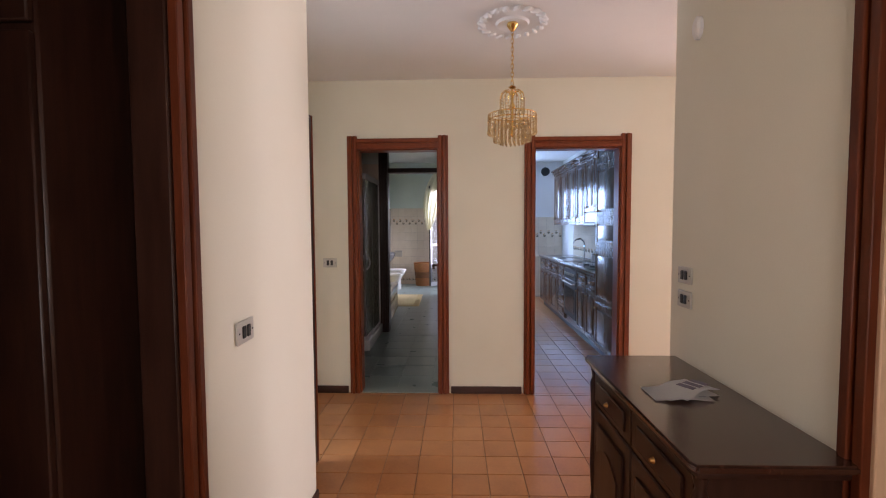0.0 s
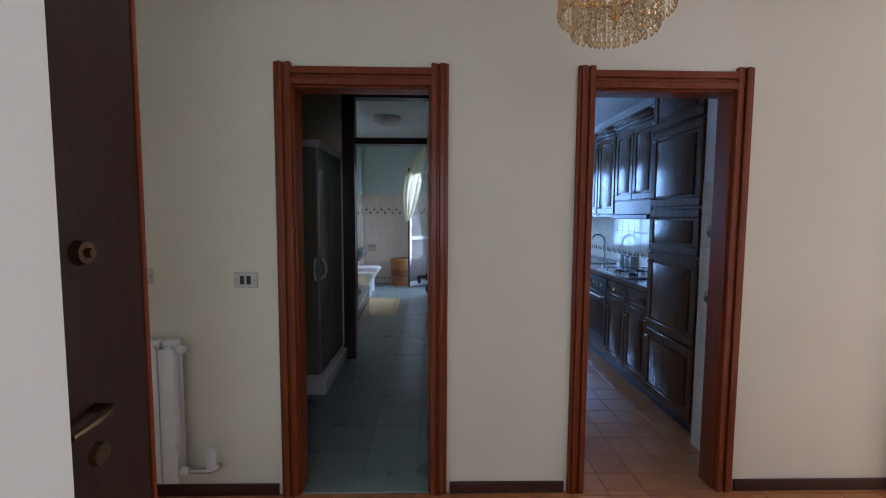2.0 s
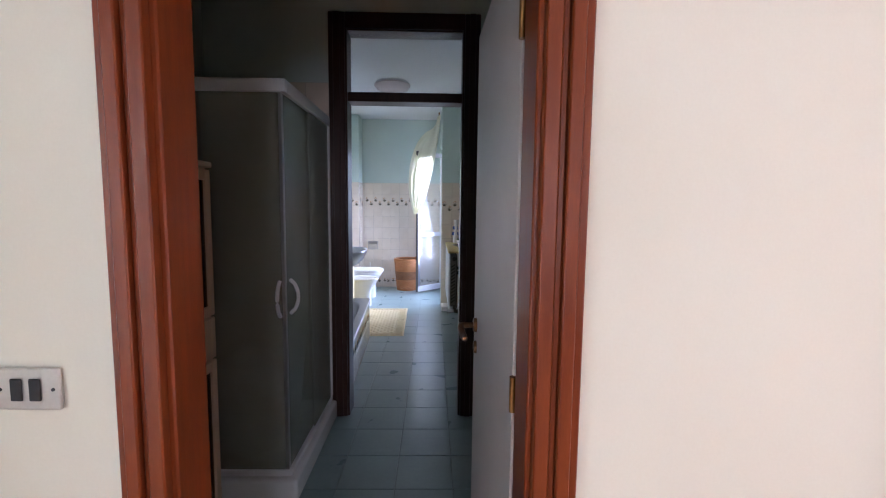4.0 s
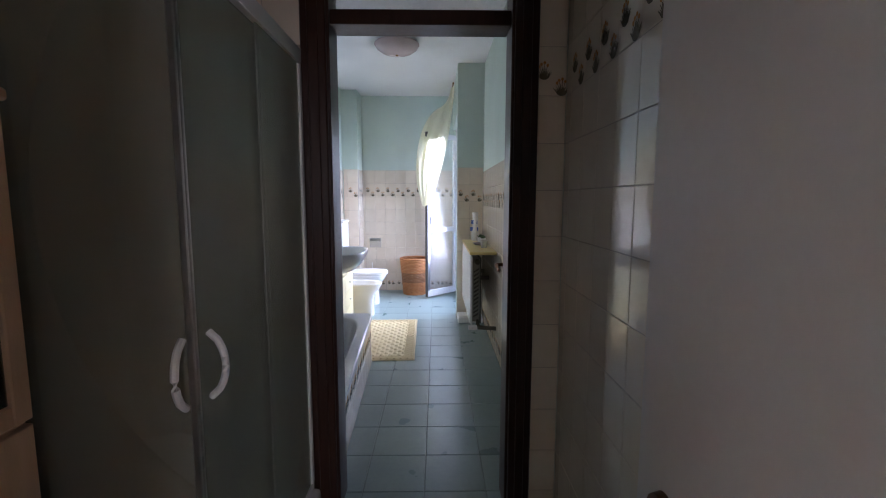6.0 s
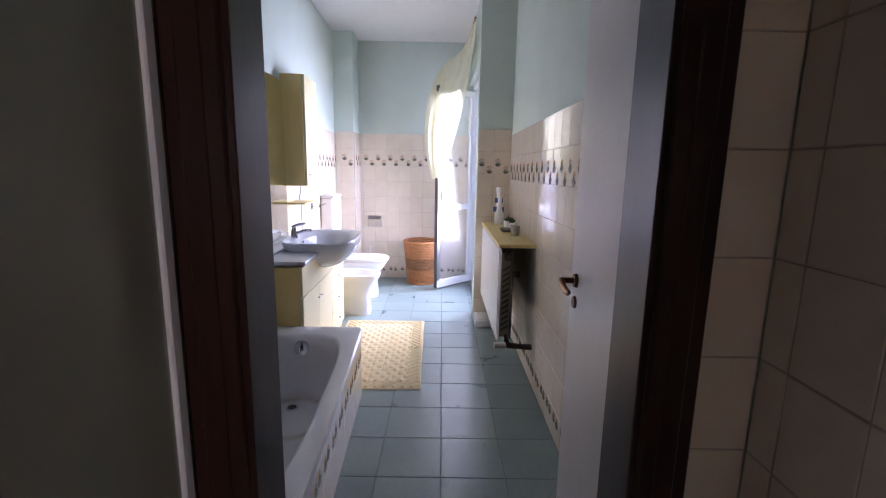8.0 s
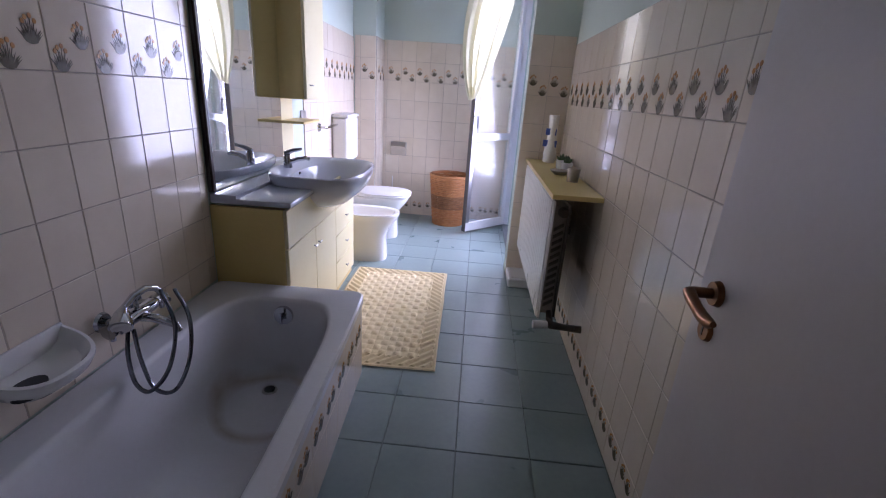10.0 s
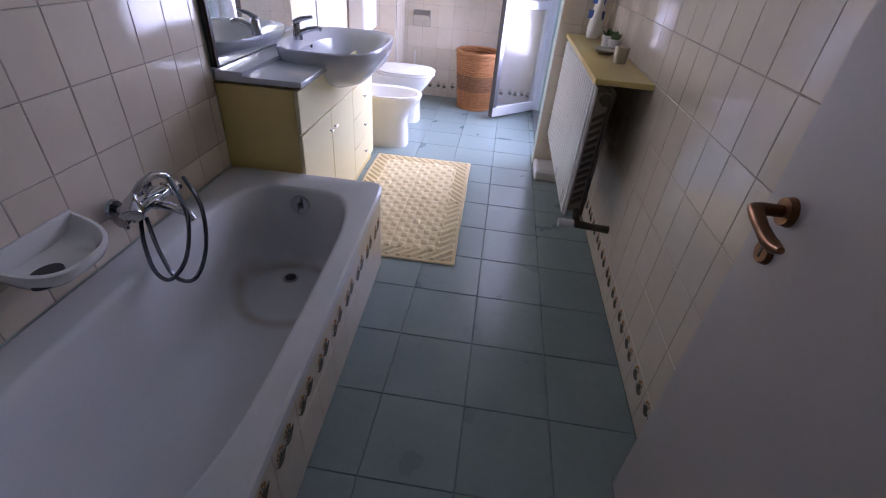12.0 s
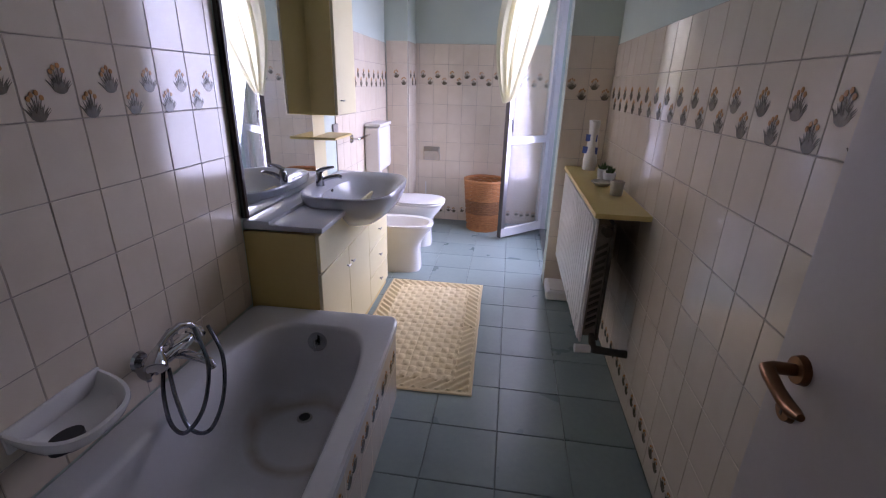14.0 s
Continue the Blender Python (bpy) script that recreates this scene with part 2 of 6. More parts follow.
# ---- mesh helpers ----
def bx(bm, x0, x1, y0, y1, z0, z1, bev=0.0, seg=1):
    """A box, its edges bevelled."""
    m = Matrix.LocRotScale(((x0 + x1) / 2, (y0 + y1) / 2, (z0 + z1) / 2), None, (abs(x1 - x0), abs(y1 - y0), abs(z1 - z0)))
    g = bmesh.ops.create_cube(bm, size=1, matrix=m)["verts"]
    if bev:
        es = list({e for v in g for e in v.link_edges})
        bmesh.ops.bevel(bm, geom=es, offset=bev, segments=seg, affect="EDGES", profile=0.6)
    return bm


def rod(bm, p0, p1, r0, r1=None, seg=12):
    p0, p1 = Vector(p0), Vector(p1)
    d = p1 - p0
    m = Matrix.Translation((p0 + p1) / 2) @ d.to_track_quat("Z", "Y").to_matrix().to_4x4()
    bmesh.ops.create_cone(bm, cap_ends=True, segments=seg, radius1=r0, radius2=r0 if r1 is None else r1, depth=d.length, matrix=m)
    return bm


def lathe(bm, prof, c=(0, 0, 0), seg=24, sx=1.0, sy=1.0):
    """A profile of (radius, height) turned round the vertical."""
    rings = []
    for r, z in prof:
        rings.append([bm.verts.new((c[0] + max(r, 1e-4) * sx * math.cos(2 * math.pi * i / seg), c[1] + max(r, 1e-4) * sy * math.sin(2 * math.pi * i / seg), c[2] + z)) for i in range(seg)])
    for a, b in zip(rings, rings[1:]):
        for i in range(seg):
            bm.faces.new((a[i], a[(i + 1) % seg], b[(i + 1) % seg], b[i]))
    return bm


def loft(bm, rings, caps=True):
    """Skins closed rings of equally many points."""
    rs = [[bm.verts.new(p) for p in r] for r in rings]
    n = len(rs[0])
    for a, b in zip(rs, rs[1:]):
        for i in range(n):
            bm.faces.new((a[i], a[(i + 1) % n], b[(i + 1) % n], b[i]))
    if caps:
        bm.faces.new(rs[0][::-1])
        bm.faces.new(rs[-1])
    bmesh.ops.recalc_face_normals(bm, faces=bm.faces[:])
    return bm


def tube(bm, pts, r, seg=8):
    """A round bar along points."""
    pts = [Vector(p) for p in pts]
    rings = []
    for i, p in enumerate(pts):
        d = (pts[min(i + 1, len(pts) - 1)] - pts[max(i - 1, 0)]).normalized()
        q = d.to_track_quat("Z", "Y")
        rr = r[i] if isinstance(r, (list, tuple)) else r
        rings.append([p + q @ Vector((rr * math.cos(2 * math.pi * k / seg), rr * math.sin(2 * math.pi * k / seg), 0)) for k in range(seg)])
    return loft(bm, rings)


def prism(bm, outline, axis, d0, d1):
    """An outline of (u, v) pushed along an axis from d0 to d1."""
    def at(u, v, d):
        return {"x": (d, u, v), "y": (u, d, v), "z": (u, v, d)}[axis]
    return loft(bm, [[at(u, v, d0) for u, v in outline], [at(u, v, d1) for u, v in outline]])


def oval(cx, cy, rx, ry, z, n=28, power=2.0):
    out = []
    for i in range(n):
        a = 2 * math.pi * i / n
        c, s = math.cos(a), math.sin(a)
        out.append((cx + rx * math.copysign(abs(c) ** (2 / power), c), cy + ry * math.copysign(abs(s) ** (2 / power), s), z))
    return out


def mesh_of(name, bm, material, smooth=True):
    me = bpy.data.meshes.new(name)
    bmesh.ops.recalc_face_normals(bm, faces=bm.faces[:])
    bm.to_mesh(me)
    bm.free()
    me.materials.append(material)
    if smooth:
        me.polygons.foreach_set("use_smooth", [True] * len(me.polygons))
        me.set_sharp_from_angle(angle=radians(38))
    return me


def part(name, bm, material, parent=None, label="", m=None, smooth=True):
    ob = new(name, mesh_of(name, bm, material, smooth))
    ob.parent = parent
    if m is not None:
        ob.matrix_basis = m
    return tagged(ob, label)


def thing(name, m, label, category, group=""):
    ob = new(name)
    ob.empty_display_size = 0.1
    ob.matrix_basis = m
    return tagged(ob, label, category, group)


def single(name, bm, material, m, label, category, group=""):
    return tagged(part(name, bm, material, None, "", m), label, category, group)


def structure(name, bm, material, label="", m=None):
    ob = part(name, bm, material, None, label, m, smooth=False)
    return tagged(ob, label or name.replace("_", " "), kind="structure")


NB = bmesh.new


# ---- large structure ----
def wall(name, axis, a0, a1, t0, t1, h, material, openings=(), label="", m=None, z0=0.0):
    """A wall along x or y from a0 to a1, t0 to t1 thick; openings: (from, to, bottom, top)."""
    bm = NB()
    def piece(u0, u1, w0, w1):
        if u1 - u0 > 1e-4 and w1 - w0 > 1e-4:
            if axis == "x":
                bx(bm, u0, u1, t0, t1, w0, w1)
            else:
                bx(bm, t0, t1, u0, u1, w0, w1)
    u = a0
    for o0, o1, b, t in sorted(openings):
        piece(u, o0, z0, h)
        piece(o0, o1, z0, b)
        piece(o0, o1, t, h)
        u = o1
    piece(u, a1, z0, h)
    return structure(name, bm, material, label, m)


HC, BC = 2.645, 2.98
hall_north = wall("wall_hall_north", "x", -1.6, 2.65, 3.70, 3.82, 3.0, PLASTER, [(-0.50, 0.20, 0, 2.09), (0.98, 1.71, 0, 2.09)], "cream plaster hall wall with two doorways")
# the unseen opening only lets in light from the added corridor
wall("wall_entry_west", "y", 1.62, 3.70, -1.60, -1.463, 3.0, PLASTER, [(1.72, 2.62, 0, 2.2)], label="cream plaster wall of the entrance recess")
wall("wall_entry_south", "x", -1.463, -0.50, 1.5, 1.62, 3.0, PLASTER, label="cream plaster wall behind the entrance recess")
wall("wall_hall_west", "y", -1.5, 2.20, -0.50, -0.40, 3.0, PLASTER, [(0.27, 1.12, 0, 2.09)], "cream plaster partition with a doorway to a dark room")
wall("wall_hall_east", "y", -1.5, 2.18, 1.40, 1.50, 3.0, PLASTER, [(0.27, 1.12, 0, 2.09)], "cream plaster partition with a doorway")
# its opening is for the added, unseen window
wall("wall_hall_south", "x", -3.6, 4.7, -1.62, -1.5, 3.0, PLASTER, [(0.05, 1.05, 0.9, 2.2)], label="cream plaster back wall of the hall")
# side corridor: made up, out of view, carries bluish light to the recess
wall("wall_corridor_north", "x", -3.6, -1.60, 2.72, 2.82, 3.0, PLASTER, label="plaster wall of an unseen, added side corridor")
wall("wall_corridor_west", "y", 1.62, 2.82, -3.6, -3.5, 3.0, PLASTER, label="plaster end wall of an unseen, added side corridor")
wall("wall_store_west", "y", -1.5, 1.5, -3.6, -3.5, 3.0, PLASTER, label="plaster wall of the dark room")
wall("wall_store_north", "x", -3.6, -1.463, 1.5, 1.62, 3.0, PLASTER, label="plaster wall of the dark room")
wall("wall_study_north", "x", 1.50, 7.3, 2.06, 2.18, 3.0, PLASTER, label="cream plaster wall between two rooms")
wall("wall_study_east", "y", -1.5, 2.06, 4.5, 4.7, 3.0, PLASTER, [(-0.2, 1.4, 0.8, 2.2)], "cream plaster wall with a window")
wall("wall_living_east", "y", 2.18, 7.6, 7.2, 7.4, 3.0, PLASTER, [(3.8, 6.2, 0.05, 2.4)], "cream plaster living room wall with a wide window")
wall("wall_living_north", "x", 2.65, 7.2, 7.4, 7.6, 3.0, WHITE_PLASTER, label="white plaster living room wall")
kitchen_east = wall("wall_kitchen_east", "y", 3.82, 9.02, 2.47, 2.65, 3.0, WHITE_PLASTER, label="white plaster kitchen wall")
kitchen_north = wall("wall_kitchen_north", "x", 0.55, 2.47, 8.90, 9.02, 3.0, WHITE_PLASTER, [(0.65, 1.65, 0.9, 2.2)], "white kitchen wall with a window")
kitchen_pier = wall("wall_kitchen_pier", "y", 3.82, 4.185, 1.865, 2.47, 3.0, WHITE_PLASTER, label="white wall pier beside the kitchen door")
bath_east = wall("wall_bath_east", "y", 3.82, 9.40, 0.425, 0.55, 3.0, GREEN_PAINT, label="pale green bathroom wall above tiles")
bath_pier = wall("wall_bath_pier", "x", 0.115, 0.425, 9.23, 9.40, 3.0, GREEN_PAINT, label="pale green wall pier beside the window")
bath_window = wall("wall_bath_window", "y", 9.40, 10.88, 0.115, 0.40, 3.0, GREEN_PAINT, [(9.40, 10.75, 0.0, 2.45)], "pale green wall with a french window")
bath_north = wall("wall_bath_north", "x", -1.8, 0.40, 10.88, 11.03, 3.0, GREEN_PAINT, label="pale green end wall of the bathroom")
LW = pose(-1.423, 7.72, 0, 0, 0, 1.55)
bath_west = wall("wall_bath_west", "y", -1.72, 3.2, -0.2, 0.0, 3.0, GREEN_PAINT, label="pale green bathroom wall above tiles", m=LW)
ante_west = wall("wall_ante_west", "y", 3.82, 6.0, -1.60, -1.50, 3.0, GREEN_PAINT, label="wall of the shower room")
inner_wall = wall("wall_bath_south", "x", -1.50, 0.425, 5.90, 6.02, 3.0, GREEN_PAINT, [(-0.60, 0.21, 0, 2.62)], "tiled partition with a dark wooden doorway")
chase = wall("wall_bath_chase", "x", -1.60, -1.27, 10.50, 10.88, 3.0, GREEN_PAINT, label="pale green boxed pipe chase in the corner")


def slab(name, x0, x1, y0, y1, z0, z1, material, label):
    return structure(name, bx(NB(), x0, x1, y0, y1, z0, z1), material, label)


slab("ceiling_hall", -1.463, 2.65, -1.5, 3.70, HC, HC + 0.1, CEILING_PAINT, "white hall ceiling")
# closes the added corridor
slab("ceiling_corridor", -3.5, -1.463, 1.62, 2.72, 2.645, 2.745, CEILING_PAINT, "white ceiling of the unseen, added side corridor")
slab("ceiling_store", -3.5, -0.5, -1.5, 1.5, 2.70, 2.8, CEILING_PAINT, "ceiling of the dark room")
slab("ceiling_study", 1.5, 4.5, -1.5, 2.06, 2.70, 2.8, CEILING_PAINT, "white ceiling of the side room")
slab("ceiling_living", 2.65, 7.2, 2.18, 7.4, 2.78, 2.88, CEILING_PAINT, "white living room ceiling")
slab("ceiling_kitchen", 0.55, 2.47, 3.82, 8.90, 2.70, 2.8, CEILING_PAINT, "white kitchen ceiling")
slab("ceiling_ante", -1.5, 0.425, 3.82, 5.90, 2.80, 2.9, CEILING_PAINT, "white shower room ceiling")
slab("ceiling_bath", -1.75, 0.425, 6.02, 10.88, BC, BC + 0.018, CEILING_PAINT, "white bathroom ceiling")
slab("roof", -3.7, 7.5, -1.7, 9.02, 3.0, 3.2, CONCRETE, "concrete slab above the flat")
# beyond the balcony edge at x=2.0 it is added length that blocks sun
slab("roof_bath", -3.7, 3.3, 9.02, 12.5, 3.0, 3.2, CONCRETE, "concrete slab above bathroom and balcony, lengthened unseen to block sun")
floor_warm = slab("floor_hall", -3.5, 7.3, -1.6, 3.76, -0.2, -0.006, TERRA_GROUT, "terracotta tiled hall and living room floor")
floor_kitchen = slab("floor_kitchen", 0.425, 7.3, 3.76, 9.02, -0.2, -0.006, TERRA_GROUT, "terracotta tiled kitchen and living room floor")
floor_bath = slab("floor_bath", -1.8, 0.425, 3.76, 11.0, -0.2, -0.006, TEAL_GROUT, "blue-green tiled bathroom floor")
wall("wall_balcony_end", "x", 0.40, 2.0, 12.4, 12.5, 3.0, CONCRETE, label="grey end wall of the balcony")
slab("floor_balcony", 0.425, 2.0, 9.02, 12.5, -0.2, -0.03, CONCRETE, "concrete balcony floor")
slab("ground", -600, 600, -600, 600, -9.2, -9.0, GROUND, "open ground far below")


# ---- doors, trims and baseboards ----
def casing(name, axis, a0, a1, face, out, depth, top, material, label, w=0.085, horn=0.02, lining=None):
    """A moulded door casing: lining through the wall and stepped architraves with small horns. out: +1 or -1, the side that is dressed."""
    root = tagged(new(name), label, kind="structure")
    def b(bm, u0, u1, t0, t1, z0, z1, bev=0.004):
        return bx(bm, u0, u1, t0, t1, z0, z1, bev) if axis == "x" else bx(bm, t0, t1, u0, u1, z0, z1, bev)
    back = face - out * depth
    for u0, u1 in ((a0, a0 + 0.022), (a1 - 0.022, a1)):
        part("jamb", b(NB(), u0, u1, face, back, 0, top), lining or material, root)
    part("head", b(NB(), a0 + 0.022, a1 - 0.022, face, back, top - 0.022, top), material, root)
    for sgn, u in ((-1, a0 + 0.012), (1, a1 - 0.012)):
        bm = NB()
        for k, (f0, f1, th) in enumerate(((0, 0.34, 0.026), (0.34, 0.5, 0.016), (0.5, 0.8, 0.03), (0.8, 1.0, 0.02))):
            b(bm, u + sgn * w * f0, u + sgn * w * f1, face, face + out * th, 0, top + w - 0.01 + horn, 0.003)
        part("architrave", bm, material, root)
    bm = NB()
    for f0, f1, th in ((0, 0.4, 0.024), (0.4, 0.6, 0.015), (0.6, 1.0, 0.026)):
        b(bm, a0 + 0.008, a1 - 0.008, face, face + out * th, top - 0.012 + w * f0, top - 0.012 + w * f1, 0.003)
    part("architrave_head", bm, material, root)
    return root


casing("door_1", "x", -0.50, 0.20, 3.70, -1, 0.12, 2.09, MAHOGANY, "reddish mahogany casing of the bathroom doorway")
casing("door_2", "x", 0.98, 1.71, 3.70, -1, 0.12, 2.09, MAHOGANY, "reddish mahogany casing of the kitchen doorway")
# jambs in darker wood: the dark room's shade put into their colour
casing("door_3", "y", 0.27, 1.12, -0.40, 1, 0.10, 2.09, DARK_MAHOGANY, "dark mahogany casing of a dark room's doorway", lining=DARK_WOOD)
# jambs in pale wood: sunlight from the side room put into their colour
casing("door_4", "y", 0.27, 1.12, 1.40, -1, 0.10, 2.09, DARK_MAHOGANY, "dark mahogany casing of a side room's doorway, sunlight painted into its lining", lining=BEECH)

inner = tagged(new("door_5"), "dark brown wooden frame with a transom in the tiled partition", kind="structure")
for x0, x1 in ((-0.60, -0.572), (0.182, 0.21)):
    part("jamb", bx(NB(), x0, x1, 5.885, 6.035, 0, 2.62, 0.003), DARK_WOOD, inner)
for x0, x1 in ((-0.69, -0.585), (0.195, 0.295)):
    bm = bx(NB(), x0, x1, 5.872, 5.898, 0, 2.70, 0.005)
    bx(bm, x0 + 0.03, x1 - 0.03, 5.866, 5.874, 0, 2.70, 0.003)
    part("architrave", bm, DARK_WOOD, inner)
for x0, x1 in ((-0.66, -0.585), (0.195, 0.27)):
    part("architrave", bx(NB(), x0, x1, 6.022, 6.04, 0, 2.68, 0.004), DARK_WOOD, inner)
part("transom_bar", bx(NB(), -0.571, 0.181, 5.89, 6.03, 2.145, 2.205, 0.004), DARK_WOOD, inner)
part("head", bx(NB(), -0.571, 0.181, 5.89, 6.03, 2.59, 2.62, 0.003), DARK_WOOD, inner)
part("architrave_head", bx(NB(), -0.584, 0.194, 5.872, 5.898, 2.60, 2.70, 0.004), DARK_WOOD, inner)
pane = part("transom_pane", bx(NB(), -0.57, 0.18, 5.955, 5.96, 2.206, 2.589), CLEAR, inner, "clear transom glass")
pane.visible_shadow = False

structure("baseboard", bx(NB(), -1.463, -0.592, 3.685, 3.698, 0, 0.062, 0.003), BASE_WOOD, "dark brown wooden baseboard")
structure("baseboard_2", bx(NB(), 0.29, 0.89, 3.685, 3.698, 0, 0.062, 0.003), BASE_WOOD, "dark brown wooden baseboard")
structure("baseboard_3", bx(NB(), 1.80, 2.65, 3.685, 3.698, 0, 0.062, 0.003), BASE_WOOD, "dark brown wooden baseboard")
structure("baseboard_4", bx(NB(), -0.398, -0.385, 1.21, 2.20, 0, 0.062, 0.003), BASE_WOOD, "dark brown wooden baseboard")
structure("baseboard_5", bx(NB(), 1.385, 1.398, 1.21, 2.18, 0, 0.062, 0.003), BASE_WOOD, "dark brown wooden baseboard")
structure("threshold", bx(NB(), -0.478, 0.178, 3.70, 3.83, -0.004, 0.006, 0.002), TEAL_TILE, "pale stone threshold of the bathroom door")
structure("trim_cove", bx(NB(), 2.641, 2.651, 3.62, 3.70, 0.0, HC, 0.003), PLASTER, "plaster corner bead")


def lever(root, x, y, z, side, metal, along=-1):
    """A curved lever handle with rose and key plate on a face that looks along side * x."""
    pts = [(0, 0, 0), (0.046, 0, 0), (0.058, 0.006, 0.0), (0.060, 0.022, -0.004), (0.057, 0.045, -0.014), (0.054, 0.07, -0.022), (0.053, 0.092, -0.022), (0.055, 0.112, -0.016)]
    h = part("handle", tube(NB(), [(x + side * a, y + along * b, z + c) for a, b, c in pts], [0.011, 0.0115, 0.013, 0.0125, 0.0115, 0.0125, 0.0115, 0.006], 12), metal, root, "curved brown bronze lever handle")
    rod(bm := NB(), (x, y, z), (x + side * 0.012, y, z), 0.027, 0.024, 20)
    part("rose", bm, metal, h)
    rod(bm := NB(), (x, y, z - 0.083), (x + side * 0.01, y, z - 0.083), 0.024, 0.021, 20)
    k = part("key_plate", bm, metal, root, "round bronze key plate")
    bm = bx(NB(), x + side * 0.0085, x + side * 0.0112, y - 0.0028, y + 0.0028, z - 0.094, z - 0.073)
    part("keyhole", bm, BLACK, k)


def white_leaf(name, m, width, label):
    """A plain white door leaf, hinged at its origin, lying along y; its face looks along -x."""
    root = thing(name, m, label, "door")
    part("leaf", bx(NB(), 0, 0.04, 0, width, 0.008, 2.08, 0.003), DOOR_PAINT, root)
    lever(root, 0.0, width - 0.075, 1.03, -1, COPPER)
    bm = bx(NB(), 0.012, 0.028, width - 0.001, width + 0.0015, 0.92, 1.12)
    part("lock_plate", bm, BRASS, root, "brass lock plate")
    for z in (0.25, 1.05, 1.85):
        part("hinge", rod(NB(), (0.0, -0.006, z - 0.04), (0.0, -0.006, z + 0.04), 0.008, 0.008, 10), BRASS, root)
    return root


white_leaf("white_door", pose(0.275, 6.045, 0, 0, 0, -2.0) @ pose(0, 0, 0), 0.70, "white lacquered bathroom door standing open against the tiles")
white_leaf("white_door", pose(0.178, 3.85, 0, 0, 0, 1.5), 0.72, "white lacquered shower room door standing wide open")

entry = thing("entrance_door", pose(-0.505, 1.66, 0), "dark brown wooden entrance door standing open in the recess", "door")
bm = bx(NB(), -0.05, 0.0, 0, 0.90, 0.01, 2.08, 0.004)
part("leaf", bm, DARK_WOOD, entry)
part("edge_strip", bx(NB(), -0.046, 0.004, 0.9, 0.915, 0.01, 2.08, 0.003), MAHOGANY, entry, "reddish edge strip of the door leaf")
rod(bm := NB(), (0.0, 0.71, 1.375), (0.018, 0.71, 1.375), 0.026, 0.022, 20)
rod(bm, (0.018, 0.71, 1.375), (0.03, 0.71, 1.375), 0.011, 0.009, 14)
part("knob", bm, BRONZE, entry, "round darkened brass knob")
part("handle", tube(NB(), [(0, 0.73, 1.05), (0.035, 0.73, 1.05), (0.044, 0.71, 1.05), (0.044, 0.67, 1.045), (0.04, 0.62, 1.04)], [0.010, 0.009, 0.009, 0.010, 0.007]), BRONZE, entry, "darkened brass lever handle")
rod(bm := NB(), (0.0, 0.73, 0.95), (0.012, 0.73, 0.95), 0.026, 0.022, 18)
part("lock", bm, BRONZE, entry)
part("strike", bx(NB(), -0.03, -0.01, 0.915, 0.918, 1.45, 1.6), STEEL, entry)


# ---- hall things ----
def switch_plate(m, n, wide=0.118, label="brushed metal switch plate with dark rockers on plaster"):
    """A plate on a wall; its face looks along local y."""
    root = thing("light_switch", m, label, "light switch", "switch plates")
    part("plate", bx(NB(), -wide / 2, wide / 2, 0, 0.009, -0.039, 0.039, 0.003), SWITCH_PLATE, root)
    for i in range(n):
        u = (i - (n - 1) / 2) * 0.033
        part("rocker", bx(NB(), u - 0.0105, u + 0.0105, 0.009, 0.014, -0.021, 0.021, 0.002), BLACK, root, "black rocker")
    for u in (-wide * 0.4, wide * 0.4):
        part("screw", rod(NB(), (u, 0.009, 0), (u, 0.011, 0), 0.0035, 0.003, 8), BLACK, root)
    return root


switch_plate(pose(-0.735, 3.698, 1.125, 0, 0, 180), 2)
switch_plate(pose(-1.245, 3.698, 1.145, 0, 0, 180), 1)
switch_plate(pose(1.398, 2.037, 1.2, 0, 0, 90), 2)
switch_plate(pose(1.398, 2.037, 1.089, 0, 0, 90), 2)
switch_plate(pose(1.857, 3.95, 1.2, 0, 0, 90), 1)
switch_plate(pose(-0.398, 1.46, 1.075, 0, 0, -90), 2)
chime = thing("door_chime", pose(1.398, 1.97, 2.285, 0, 0, 90), "small white oval plastic alarm on plaster", "alarm")
part("cover", loft(NB(), [[(p[0], d, p[1]) for p in oval(0, 0, r * 0.03, r * 0.05, 0, 20)] for d, r in ((0, 1), (0.016, 1), (0.024, 0.7))]), WHITE_LACQUER, chime)

side = thing("sideboard", pose(0.95, 1.11, 0), "dark walnut sideboard with carved doors and shaped top against plaster", "sideboard")
out = [(0.0, 0.03), (0.012, 0.0), (0.44, 0.0), (0.44, 0.99), (0.012, 0.99), (0.0, 0.96)]
bm = NB()
prism(bm, out, "z", 0.782, 0.806)
bmesh.ops.bevel(bm, geom=bm.edges[:], offset=0.006, segments=2, affect="EDGES")
part("top", bm, POLISHED, side, "polished dark top")
part("moulding", bx(NB(), 0.022, 0.44, 0.022, 0.968, 0.755, 0.782, 0.009, 2), DARK_WOOD, side)
part("body", bx(NB(), 0.05, 0.44, 0.045, 0.945, 0.09, 0.755, 0.004), DARK_WOOD, side)
part("plinth", bx(NB(), 0.03, 0.44, 0.03, 0.96, 0.0, 0.09, 0.01, 2), DARK_WOOD, side)
